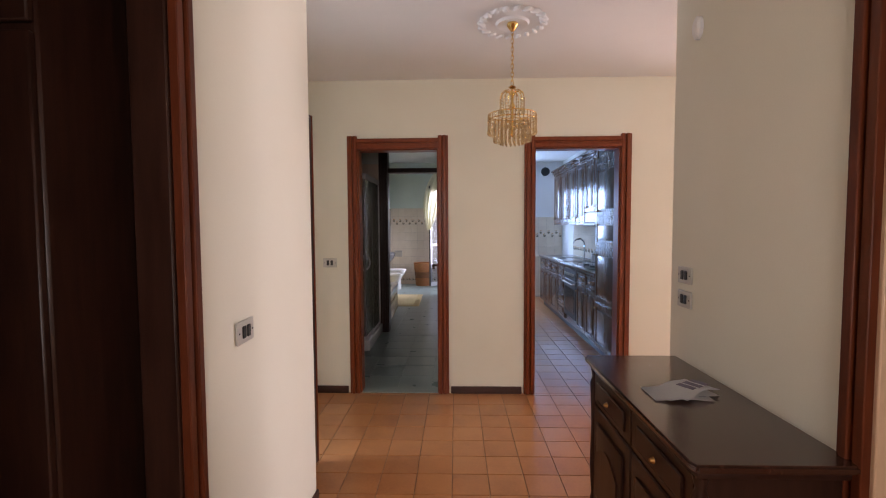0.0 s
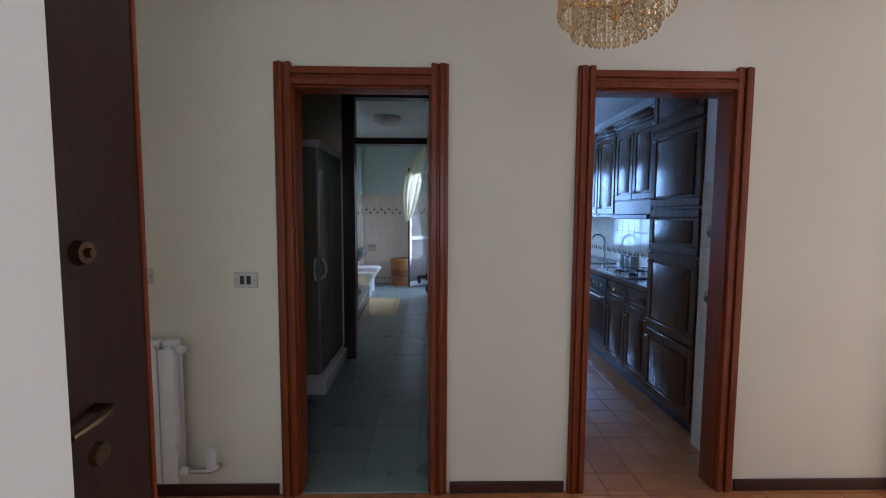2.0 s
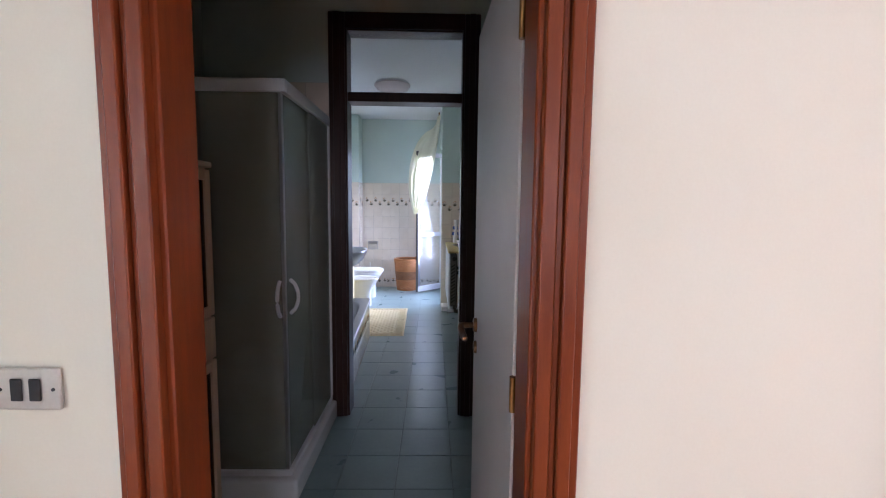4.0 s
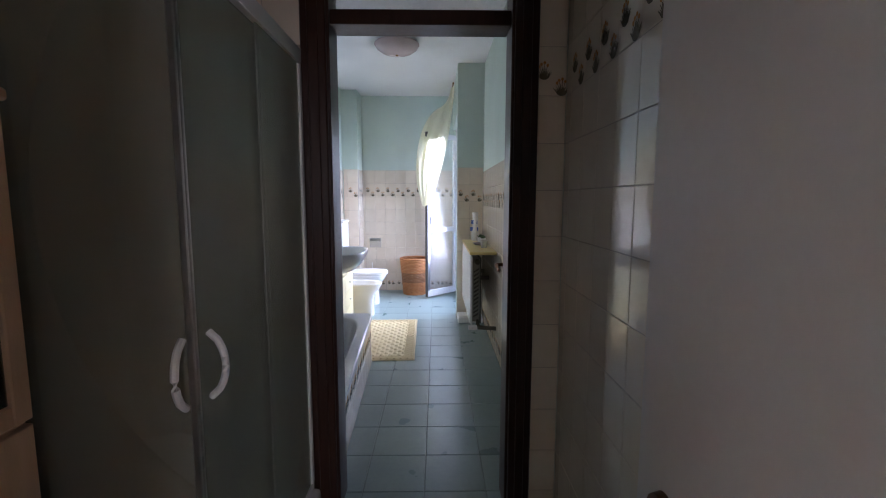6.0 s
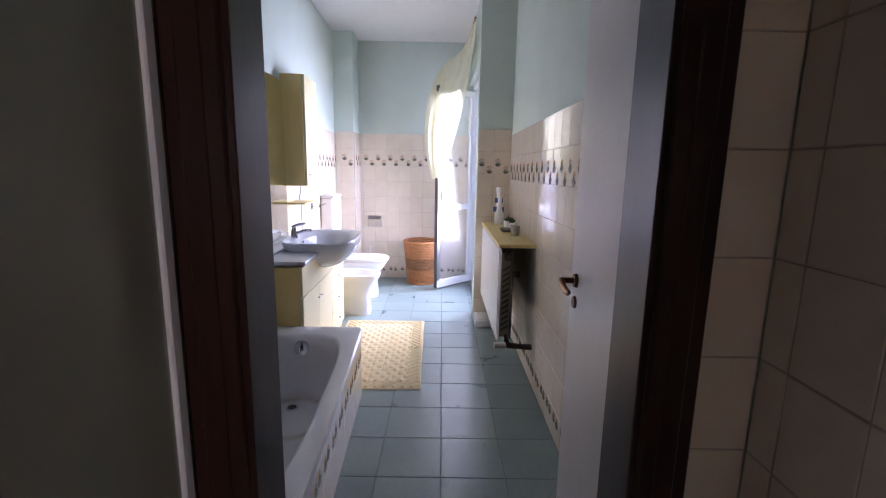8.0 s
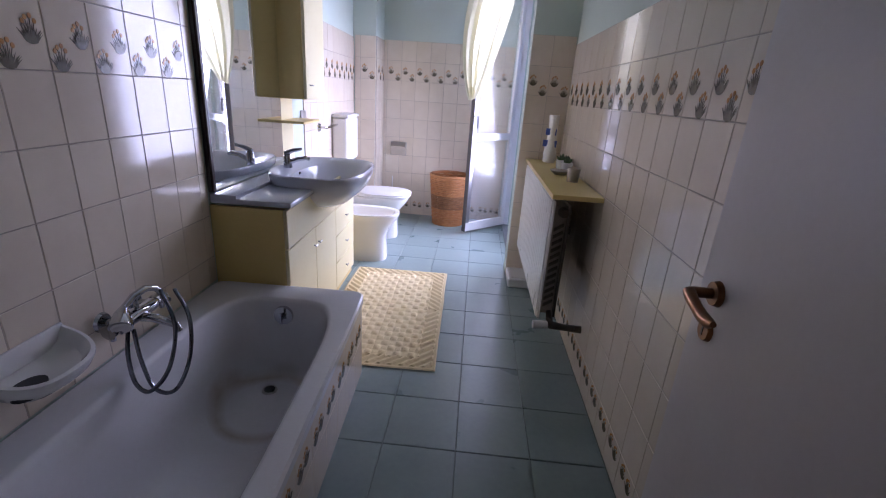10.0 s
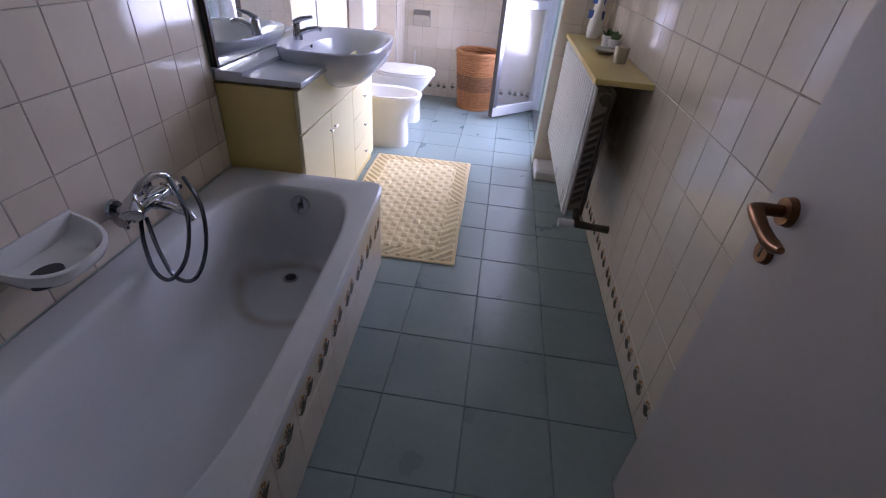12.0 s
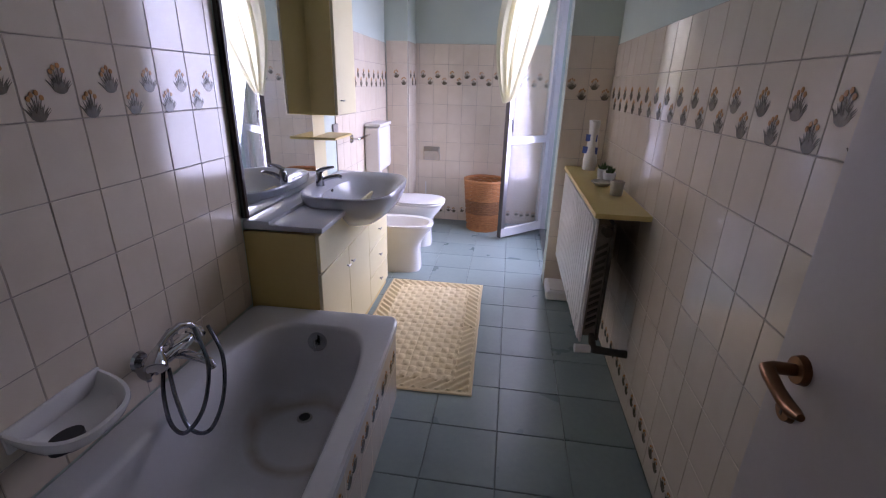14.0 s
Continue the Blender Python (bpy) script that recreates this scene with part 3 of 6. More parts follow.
for y0, y1 in ((0.06, 0.49), (0.50, 0.93)):
    d = part("drawer", bx(NB(), 0.036, 0.05, y0, y1, 0.60, 0.745, 0.005), DARK_WOOD, side)
    part("drawer_panel", bx(NB(), 0.028, 0.036, y0 + 0.05, y1 - 0.05, 0.63, 0.715, 0.006), DARK_WOOD, d)
    part("knob", lathe(NB(), [(0.0, 0), (0.012, 0.006), (0.006, 0.02), (0, 0.02)], seg=14), BRASS, d, m=pose(0.028, (y0 + y1) / 2, 0.672, 0, -90, 0))
    d = part("door", bx(NB(), 0.036, 0.05, y0, y1, 0.11, 0.59, 0.005), DARK_WOOD, side)
    part("door_panel", bx(NB(), 0.024, 0.036, y0 + 0.06, y1 - 0.06, 0.17, 0.53, 0.01, 2), DARK_WOOD, d)
    arch = [(y0 + 0.09 + (y1 - y0 - 0.18) * i / 12, 0.22 + 0.24 * (0.75 + 0.25 * math.sin(math.pi * i / 12))) for i in range(13)]
    part("carving", prism(NB(), [(y0 + 0.09, 0.21)] + arch + [(y1 - 0.09, 0.21)], "x", 0.016, 0.026), DARK_WOOD, d)
for y in (0.045, 0.945):
    prof = [(0.012, 0), (0.02, 0.03), (0.014, 0.06), (0.022, 0.2), (0.017, 0.42), (0.024, 0.6), (0.014, 0.63), (0.022, 0.665)]
    part("pilaster", lathe(NB(), prof, (0.045, y, 0.09), 14), DARK_WOOD, side, "turned corner pilaster")

papers = thing("papers", pose(1.17, 1.60, 0.807, 0, 0, 8) @ Matrix.Diagonal((0.8, 0.8, 0.8, 1)), "folded printed leaflets lying on the sideboard", "papers")
random.seed(4)
for k in range(3):
    bm = NB()
    u = 10
    vs = [[bm.verts.new((-0.13 + 0.26 * i / u, -0.085 + 0.17 * j, 0.004 + k * 0.006 + 0.022 * math.sin(math.pi * i / u) ** 2 * (1 if k == 2 else 0.35) * (1 - 0.5 * j))) for j in (0, 1)] for i in range(u + 1)]
    for i in range(u):
        bm.faces.new((vs[i][0], vs[i + 1][0], vs[i + 1][1], vs[i][1]))
    bmesh.ops.solidify(bm, geom=bm.faces[:], thickness=0.0015)
    sheet = part("leaflet", bm, PAPER, papers, "white printed leaflet", pose(0.03 * k - 0.03, 0.01 * k, 0, 0, 0, (-9, 6, 24)[k]))
    if k != 1:
        for i in range(3):
            bm = bx(NB(), -0.09 + i * 0.05, -0.055 + i * 0.05, -0.05, 0.03, 0.0, 0.0016)
            part("print", bm, INK, sheet, m=pose(0.06, 0, 0.0115 if k == 0 else 0.034, 0, 0, 0))


def chandelier():
    root = thing("chandelier", pose(0.677, 2.685, 0), "small gilt chandelier with tiers of crystal drops on a chain", "chandelier")
    part("canopy", lathe(NB(), [(0.0, HC), (0.03, HC - 0.002), (0.034, HC - 0.02), (0.022, HC - 0.04), (0.008, HC - 0.055), (0.0, HC - 0.055)], seg=20), GOLD, root)
    n = 13
    top, low = HC - 0.05, 2.275
    for i in range(n):
        z = top - (top - low) * (i + 0.5) / n
        bm = NB()
        pts = [(0.008 * math.cos(a), 0, z + 0.019 * math.sin(a)) for a in (2 * math.pi * k / 12 for k in range(13))]
        tube(bm, pts, 0.0022, 5)
        part("chain_link", bm, GOLD, root, m=pose(0, 0, 0, 0, 0, 90 * (i % 2)))
    part("stem", lathe(NB(), [(0, 2.28), (0.006, 2.275), (0.024, 2.262), (0.006, 2.25), (0.006, 2.17), (0.018, 2.155), (0.018, 2.14), (0.007, 2.13), (0.007, 1.99), (0.014, 1.975), (0, 1.965)], seg=14), GOLD, root)
    for i in range(14):
        a = 2 * math.pi * i / 14
        c, s = math.cos(a), math.sin(a)
        pts = [(r * c, r * s, z) for r, z in ((0.006, 2.20), (0.02, 2.232), (0.045, 2.242), (0.066, 2.225), (0.072, 2.20))]
        part("arm", tube(NB(), pts, 0.0025, 5), GOLD, root)
        part("drop_string", drops((0.072 * c, 0.072 * s, 2.2), 5, 0.0185, 0.0055), CRYSTAL, root, "string of crystal drops")
    for r, z in ((0.143, 2.098), (0.143, 2.068), (0.108, 2.055), (0.07, 2.04)):
        bm = NB()
        pts = [(r * math.cos(2 * math.pi * k / 40), r * math.sin(2 * math.pi * k / 40), z) for k in range(41)]
        tube(bm, pts, 0.0032, 6)
        part("ring", bm, GOLD, root, "gilt ring")
    for k in range(4):
        a = math.pi * k / 4
        c, s = 0.143 * math.cos(a), 0.143 * math.sin(a)
        part("spoke", tube(NB(), [(c, s, 2.068), (0, 0, 2.06), (-c, -s, 2.068)], 0.0025, 5), GOLD, root)
    for r, z, cnt, ln in ((0.143, 2.095, 36, 6), (0.108, 2.05, 26, 6), (0.07, 2.035, 16, 6)):
        for i in range(cnt):
            a = 2 * math.pi * (i + 0.5 * (cnt == 26)) / cnt
            part("drop_string", drops((r * math.cos(a), r * math.sin(a), z), ln, 0.0185, 0.0058), CRYSTAL, root, "string of crystal drops")
    return root


def drops(top, n, step, r):
    """A string of cut drops, thin between one and the next."""
    prof = [(0, 0)]
    for i in range(n):
        z = -step * (i + 0.5)
        k = 1.35 if i == n - 1 else 1.0
        h = 1.25 * k * k * r
        prof += [(0.0012, z + h), (r * k * 0.8, z + h * 0.5), (r * k, z), (r * k * 0.7, z - h * 0.6), (0.0012, z - h)]
    return lathe(NB(), prof, top, 6)


chandelier()
rose = thing("ceiling_rose", pose(0.677, 2.685, HC), "white moulded plaster ceiling rose with scrolled border", "ceiling rose")
part("disc", lathe(NB(), [(0, -0.006), (0.06, -0.012), (0.09, -0.02), (0.1, -0.008), (0.16, -0.006), (0.185, -0.014), (0.2, -0.001)], seg=40), WHITE_PLASTER, rose)
for i in range(20):
    a = 2 * math.pi * i / 20
    bm = NB()
    bmesh.ops.create_icosphere(bm, subdivisions=2, radius=0.03, matrix=Matrix.Translation((0.185 * math.cos(a), 0.185 * math.sin(a), -0.01)) @ Matrix.Rotation(a + 0.6, 4, "Z") @ Matrix.Diagonal((1.0, 0.55, 0.45, 1)))
    part("scroll", bm, WHITE_PLASTER, rose)


def column_radiator(m, n, label):
    """A sectional radiator along x, its front along -y."""
    root = thing("radiator", m, label, "radiator")
    for i in range(n):
        x = i * 0.08
        bm = bx(NB(), x + 0.002, x + 0.078, -0.012, 0.0, 0.13, 0.80, 0.006, 2)
        bx(bm, x + 0.028, x + 0.052, 0.0, 0.075, 0.15, 0.815, 0.006)
        bx(bm, x + 0.006, x + 0.074, 0.02, 0.07, 0.79, 0.835, 0.012, 2)
        bx(bm, x + 0.006, x + 0.074, 0.065, 0.075, 0.13, 0.8, 0.003)
        part("section", bm, RADIATOR_WHITE, root)
    for z in (0.79, 0.17):
        part("cap", rod(NB(), (n * 0.08 - 0.004, 0.03, z), (n * 0.08 + 0.03, 0.03, z), 0.022, 0.018, 14), RADIATOR_WHITE, root)
    v = part("valve", tube(NB(), [(n * 0.08 + 0.03, 0.03, 0.17), (n * 0.08 + 0.13, 0.03, 0.17), (n * 0.08 + 0.15, 0.06, 0.17), (n * 0.08 + 0.15, 0.09, 0.17)], [0.012, 0.016, 0.016, 0.012]), STEEL, root)
    part("thermostat_head", rod(NB(), (n * 0.08 + 0.14, 0.03, 0.18), (n * 0.08 + 0.14, 0.03, 0.285), 0.022, 0.019, 16), WHITE_LACQUER, v, "white thermostat head")
    part("counter", bx(NB(), 0.14, 0.172, -0.03, -0.012, 0.5, 0.6, 0.004), WHITE_LACQUER, root, "white heat meter")
    return root


column_radiator(pose(-1.365, 3.60, 0.0), 4, "white sectional radiator below a switch on plaster")

# dark room: a tall wardrobe and heaped bags
ward = thing("wardrobe", pose(-2.62, 0.98, 0), "dark brown wardrobe in an unlit room", "wardrobe")
part("body", bx(NB(), 0, 2.0, 0, 0.5, 0, 2.5, 0.006), DARK_WOOD, ward)
for i in range(4):
    d = part("door", bx(NB(), 0.004 + i * 0.5, 0.496 + i * 0.5, -0.02, 0, 0.06, 1.88, 0.004), DARK_WOOD, ward)
    part("handle", bx(NB(), 0.04 + i * 0.5, 0.055 + i * 0.5, -0.04, -0.02, 0.9, 1.05, 0.004), BRASS, d)
    part("top_door", bx(NB(), 0.004 + i * 0.5, 0.496 + i * 0.5, -0.02, 0, 1.9, 2.47, 0.004), DARK_WOOD, ward)
random.seed(9)
for k, (x, y, s) in enumerate(((-1.15, 0.66, 0.2), (-0.88, 0.72, 0.13), (-1.5, 0.6, 0.18), (-0.72, 0.84, 0.09))):
    bm = NB()
    bmesh.ops.create_icosphere(bm, subdivisions=3, radius=s)
    for v in bm.verts:
        v.co *= 1 + 0.25 * noise.noise(v.co * 9 + Vector((k * 5, 0, 0)))
        v.co.z = max(v.co.z * 0.8, -s * 0.55) + s * 0.55
    single("bag", bm, CLOTH_WHITE, pose(x, y, 0.0), "crumpled pale plastic bag on the floor of the dark room", "bag", "bags")

# living room seen past the hall's corner
sofa = thing("sofa", pose(4.95, 6.35, 0), "pale upholstered sofa with loose cushions in sunlight", "sofa")
part("base", bx(NB(), 0, 2.1, 0.0, 0.9, 0.07, 0.30, 0.03, 3), SOFA_CLOTH, sofa)
part("back", bx(NB(), 0.0, 2.1, 0.68, 0.92, 0.28, 0.80, 0.07, 4), SOFA_CLOTH, sofa)
for x0, x1 in ((-0.03, 0.20), (1.9, 2.13)):
    part("arm", bx(NB(), x0, x1, -0.02, 0.9, 0.07, 0.58, 0.06, 4), SOFA_CLOTH, sofa)
for i in range(2):
    part("seat_cushion", bx(NB(), 0.21 + i * 0.845, 1.05 + i * 0.845, -0.03, 0.70, 0.29, 0.45, 0.05, 4), SOFA_CLOTH, sofa)
    part("back_cushion", bx(NB(), 0.22 + i * 0.845, 1.04 + i * 0.845, 0.50, 0.70, 0.44, 0.86, 0.07, 4), SOFA_CLOTH, sofa)
for x in (0.1, 2.0):
    for y in (0.08, 0.82):
        part("foot", rod(NB(), (x, y, 0), (x, y, 0.075), 0.022, 0.028, 12), DARK_WOOD, sofa)
sensor = thing("wall_sconce", pose(5.35, 7.398, 2.28, 0, 0, 180), "small white fixture high on a living room wall", "wall fixture")
part("cover", bx(NB(), -0.07, 0.07, 0, 0.06, -0.1, 0.1, 0.02, 2), WHITE_LACQUER, sensor)


def window_frame(name, axis, a0, a1, z0, z1, at, n, label, material, parent_bar=True):
    """A framed window of n panes in an opening, thin along the other axis."""
    root = tagged(new(name), label, kind="structure")
    def b(u0, u1, w0, w1, d=0.03, bev=0.004):
        bm = NB()
        return bx(bm, u0, u1, at - d, at + d, w0, w1, bev) if axis == "x" else bx(bm, at - d, at + d, u0, u1, w0, w1, bev)
    for u0, u1, w0, w1 in ((a0, a1, z0, z0 + 0.06), (a0, a1, z1 - 0.06, z1), (a0, a0 + 0.06, z0 + 0.06, z1 - 0.06), (a1 - 0.06, a1, z0 + 0.06, z1 - 0.06)):
        part("window_frame", b(u0, u1, w0, w1), material, root)
    w = (a1 - a0 - 0.12) / n
    for i in range(n):
        u = a0 + 0.06 + w * i
        if i:
            part("mullion", b(u - 0.03, u + 0.03, z0 + 0.06, z1 - 0.06), material, root)
        p = part("pane", b(u + 0.03 * (i > 0), u + w - 0.03 * (i < n - 1), z0 + 0.06, z1 - 0.06, 0.003, 0), CLEAR, root)
        p.visible_shadow = False
    return root


window_frame("window_1", "y", 3.8, 6.2, 0.05, 2.4, 7.3, 3, "wide living room window", DARK_WOOD)
window_frame("window_2", "y", -0.2, 1.4, 0.8, 2.2, 4.6, 2, "side room window", DARK_WOOD)
# window_4 is never in view, added to frame the lamp in the south wall
window_frame("window_4", "x", 0.05, 1.05, 0.9, 2.2, -1.56, 2, "unseen hall window added for light", DARK_WOOD)
window_frame("window_3", "x", 0.65, 1.65, 0.9, 2.2, 8.95, 2, "kitchen window", DARK_WOOD)


# ---- kitchen seen through its doorway ----
def panel_front(root, x, y0, y1, z0, z1, name="door", knob=None):
    """A framed oak front facing -x with a raised panel."""
    bm = NB()
    f = 0.055 if y1 - y0 > 0.25 and z1 - z0 > 0.25 else 0.03
    bx(bm, x - 0.02, x, y0, y1, z0, z0 + f, 0.004)
    bx(bm, x - 0.02, x, y0, y1, z1 - f, z1, 0.004)
    bx(bm, x - 0.02, x, y0, y0 + f, z0 + f, z1 - f, 0.004)
    bx(bm, x - 0.02, x, y1 - f, y1, z0 + f, z1 - f, 0.004)
    d = part(name, bm, OAK_DARK, root)
    bm = bx(NB(), x - 0.012, x, y0 + f, y1 - f, z0 + f, z1 - f)
    bx(bm, x - 0.019, x - 0.012, y0 + f + 0.02, y1 - f - 0.02, z0 + f + 0.02, z1 - f - 0.02, 0.006, 2)
    part("raised_panel", bm, OAK_DARK, d)
    if knob:
        part("knob", lathe(NB(), [(0, 0), (0.006, 0.004), (0.005, 0.012), (0.012, 0.02), (0, 0.026)], seg=12), BRASS, d, "small brass knob", pose(x - 0.02, knob[0], knob[1], 0, -90, 0))
    return d


KX = 1.87
tall = thing("tall_kitchen_cabinet", pose(0, 0, 0), "tall dark oak kitchen cabinet with framed doors", "kitchen cabinet")
part("body", bx(NB(), KX, 2.468, 4.19, 4.83, 0.1, 2.42, 0.003), OAK_DARK, tall)
part("plinth", bx(NB(), KX + 0.06, 2.468, 4.19, 4.83, 0, 0.1), DARK_WOOD, tall)
for z0, z1 in ((0.12, 0.60), (0.62, 1.18), (1.20, 1.50), (1.52, 2.06), (2.08, 2.41)):
    panel_front(tall, KX, 4.20, 4.82, z0, z1, knob=(4.78, z0 + 0.06) if z0 > 1.3 else (4.78, z1 - 0.06))
units = ((4.84, 5.24, "door"), (5.24, 5.64, "door"), (5.64, 6.24, "oven"), (6.24, 6.69, "drawers"), (6.69, 7.14, "door"), (7.14, 7.59, "door"), (7.59, 8.04, "door"))
for y0, y1, kind in units:
    name = {"door": "base_cabinet", "oven": "built_in_oven", "drawers": "drawer_cabinet"}[kind]
    label = {"door": "dark oak base cabinet with a drawer above a framed door", "oven": "black built-in oven under the worktop", "drawers": "dark oak cabinet with four drawers"}[kind]
    u = thing(name, pose(0, 0, 0), label, "oven" if kind == "oven" else "kitchen cabinet", "base cabinets" if kind != "oven" else "")
    part("body", bx(NB(), KX + 0.02, 2.468, y0, y1, 0.1, 0.86), OAK_DARK, u)
    part("plinth", bx(NB(), KX + 0.07, 2.468, y0, y1, 0, 0.1), DARK_WOOD, u)
    g = 0.006
    if kind == "door":
        panel_front(u, KX + 0.02, y0 + g, y1 - g, 0.70, 0.85, "drawer", ((y0 + y1) / 2, 0.775))
        panel_front(u, KX + 0.02, y0 + g, y1 - g, 0.12, 0.69, "door", (y1 - 0.035, 0.6))
    elif kind == "drawers":
        for k in range(4):
            panel_front(u, KX + 0.02, y0 + g, y1 - g, 0.12 + k * 0.184, 0.298 + k * 0.184, "drawer", ((y0 + y1) / 2, 0.21 + k * 0.184))
    else:
        d = part("oven_door", bx(NB(), KX - 0.005, KX + 0.02, y0 + g, y1 - g, 0.2, 0.70, 0.005), BLACK, u)
        part("oven_glass", bx(NB(), KX - 0.008, KX - 0.005, y0 + 0.07, y1 - 0.07, 0.27, 0.6, 0.001), DARK_GLASS, d)
        part("handle", tube(NB(), [(KX - 0.005, y0 + 0.06, 0.665), (KX - 0.04, y0 + 0.06, 0.665), (KX - 0.04, y1 - 0.06, 0.665), (KX - 0.005, y1 - 0.06, 0.665)], 0.008), STEEL, d)
        c = part("control_panel", bx(NB(), KX - 0.005, KX + 0.02, y0 + g, y1 - g, 0.71, 0.85, 0.004), BLACK, u)
        for k in range(5):
            part("dial", rod(NB(), (KX - 0.025, y0 + 0.1 + k * 0.1, 0.78), (KX - 0.005, y0 + 0.1 + k * 0.1, 0.78), 0.018, 0.02, 14), STEEL, c)
top = thing("worktop", pose(0, 0, 0), "polished dark granite worktop with a wooden edge", "worktop")
part("slab", bx(NB(), KX - 0.005, 2.468, 4.835, 8.06, 0.861, 0.90, 0.003), GRANITE, top)
part("edge", bx(NB(), KX - 0.02, KX - 0.005, 4.835, 8.06, 0.861, 0.90, 0.005), OAK_DARK, top)
hob = thing("gas_hob", pose(2.13, 5.35, 0.901), "steel gas hob with black pan supports", "hob")
part("plate", bx(NB(), -0.22, 0.22, -0.05, 0.65, 0, 0.012, 0.005), STEEL, hob)
for i in range(4):
    x, y = (-0.1, 0.1)[i % 2], (0.12, 0.42)[i // 2]
    b = part("burner", lathe(NB(), [(0, 0.03), (0.035, 0.028), (0.045, 0.012)], (x, y, 0), 16), BLACK, hob)
    bm = NB()
    for a in range(4):
        c, s = math.cos(a * math.pi / 2), math.sin(a * math.pi / 2)
        tube(bm, [(x + 0.11 * c, y + 0.11 * s, 0.012), (x + 0.11 * c, y + 0.11 * s, 0.045), (x + 0.03 * c, y + 0.03 * s, 0.045)], 0.005, 6)
    part("pan_support", bm, BLACK, b)
sink = thing("kitchen_sink", pose(2.15, 6.95, 0.901), "steel sink with a tall curved tap", "sink")
loft(bm := NB(), [oval(0, 0, 0.22, 0.4, 0.0, 28, 8), oval(0, 0, 0.22, 0.4, 0.008, 28, 8), oval(0, 0, 0.19, 0.36, 0.006, 28, 8), oval(0, 0, 0.17, 0.34, 0.002, 28, 8)], False)
part("bowl", bm, STEEL, sink)
part("tap", tube(NB(), [(0.2, 0, 0), (0.2, 0, 0.22), (0.19, 0, 0.28), (0.14, 0, 0.32), (0.07, 0, 0.31), (0.02, 0, 0.25)], 0.012), CHROME, sink, "chrome swan-neck tap")
jar = thing("utensil_jar", pose(2.2, 5.12, 0.901), "dark jar full of black kitchen utensils", "utensils")
part("jar", lathe(NB(), [(0, 0), (0.05, 0), (0.055, 0.07), (0.05, 0.14), (0.045, 0.14), (0.045, 0.02)], seg=18), OAK_DARK, jar)
random.seed(3)
for k in range(7):
    a = k * 0.9
    tipx, tipy, h = 0.07 * math.cos(a), 0.08 * math.sin(a), random.uniform(0.26, 0.36)
    bm = tube(NB(), [(0.012 * math.cos(a), 0.012 * math.sin(a), 0.03), (tipx, tipy, h)], 0.005, 6)
    bmesh.ops.create_uvsphere(bm, u_segments=10, v_segments=8, radius=0.03, matrix=Matrix.Translation((tipx * 1.08, tipy * 1.08, h + 0.02)) @ Matrix.Diagonal((0.5, 1, 1.3, 1)))
    part("utensil", bm, BLUE_INK if k == 3 else BLACK, jar)
for k in range(3):
    can = thing("canister", pose(2.28, 5.98 + k * 0.12, 0.901), "white ceramic canister with a lid", "canister", "canisters")
    part("jar", lathe(NB(), [(0, 0), (0.045, 0), (0.048, 0.1), (0.042, 0.12)], seg=18), PORCELAIN, can)
    part("lid", lathe(NB(), [(0.046, 0.12), (0.044, 0.135), (0.01, 0.14), (0.012, 0.16), (0, 0.165)], seg=18), STEEL, can)

UX = 2.13
for i, (y0, y1, z0) in enumerate(((4.84, 5.30, 1.40), (5.32, 6.12, 1.60), (6.14, 6.6, 1.47), (6.62, 7.08, 1.47), (7.10, 7.56, 1.47), (7.58, 8.04, 1.47))):
    u = thing("wall_cabinet", pose(0, 0, 0), "dark oak wall cabinet with framed doors and glass" if i == 3 else "dark oak wall cabinet with framed doors", "kitchen cabinet", "wall cabinets")
    part("body", bx(NB(), UX, 2.468, y0, y1, z0, 2.30), OAK_DARK, u)
    cols = 2 if y1 - y0 > 0.7 else 1
    w = (y1 - y0) / cols
    for k in range(cols):
        panel_front(u, UX, y0 + k * w + 0.006, y0 + (k + 1) * w - 0.006, z0 + 0.01, 2.29, knob=(y0 + (k + 0.9) * w, z0 + 0.08))
    bm = bx(NB(), UX - 0.03, 2.468, y0, y1, 2.30, 2.33, 0.006)
    bx(bm, UX - 0.055, 2.468, y0, y1, 2.33, 2.375, 0.012, 2)
    bx(bm, UX - 0.08, 2.468, y0, y1, 2.375, 2.40, 0.006)
    part("cornice", bm, OAK_DARK, u)
    if i != 1:
        part("light_rail", bx(NB(), UX - 0.015, UX + 0.02, y0, y1, z0 - 0.03, z0, 0.005), OAK_DARK, u)
hood = thing("cooker_hood", pose(0, 0, 0), "built-in cooker hood with a dark oak front", "hood")
part("front", bx(NB(), UX - 0.02, 2.468, 5.33, 6.11, 1.47, 1.60, 0.005), OAK_DARK, hood)
part("grille", bx(NB(), UX - 0.05, 2.46, 5.34, 6.10, 1.425, 1.469, 0.005), BLACK, hood, "black lower grille")
fan = thing("wall_vent", pose(2.12, 8.899, 2.50, 0, 0, 180), "round black vent high on the white kitchen wall", "vent")
part("ring", lathe(NB(), [(0.05, 0), (0.085, 0), (0.085, 0.03), (0.06, 0.04), (0.05, 0.03)], seg=24), BLACK, fan, m=pose(0, 0, 0, -90, 0, 0))
part("grille", lathe(NB(), [(0, 0.015), (0.058, 0.012)], seg=24), BLACK, fan, m=pose(0, 0, 0, -90, 0, 0))

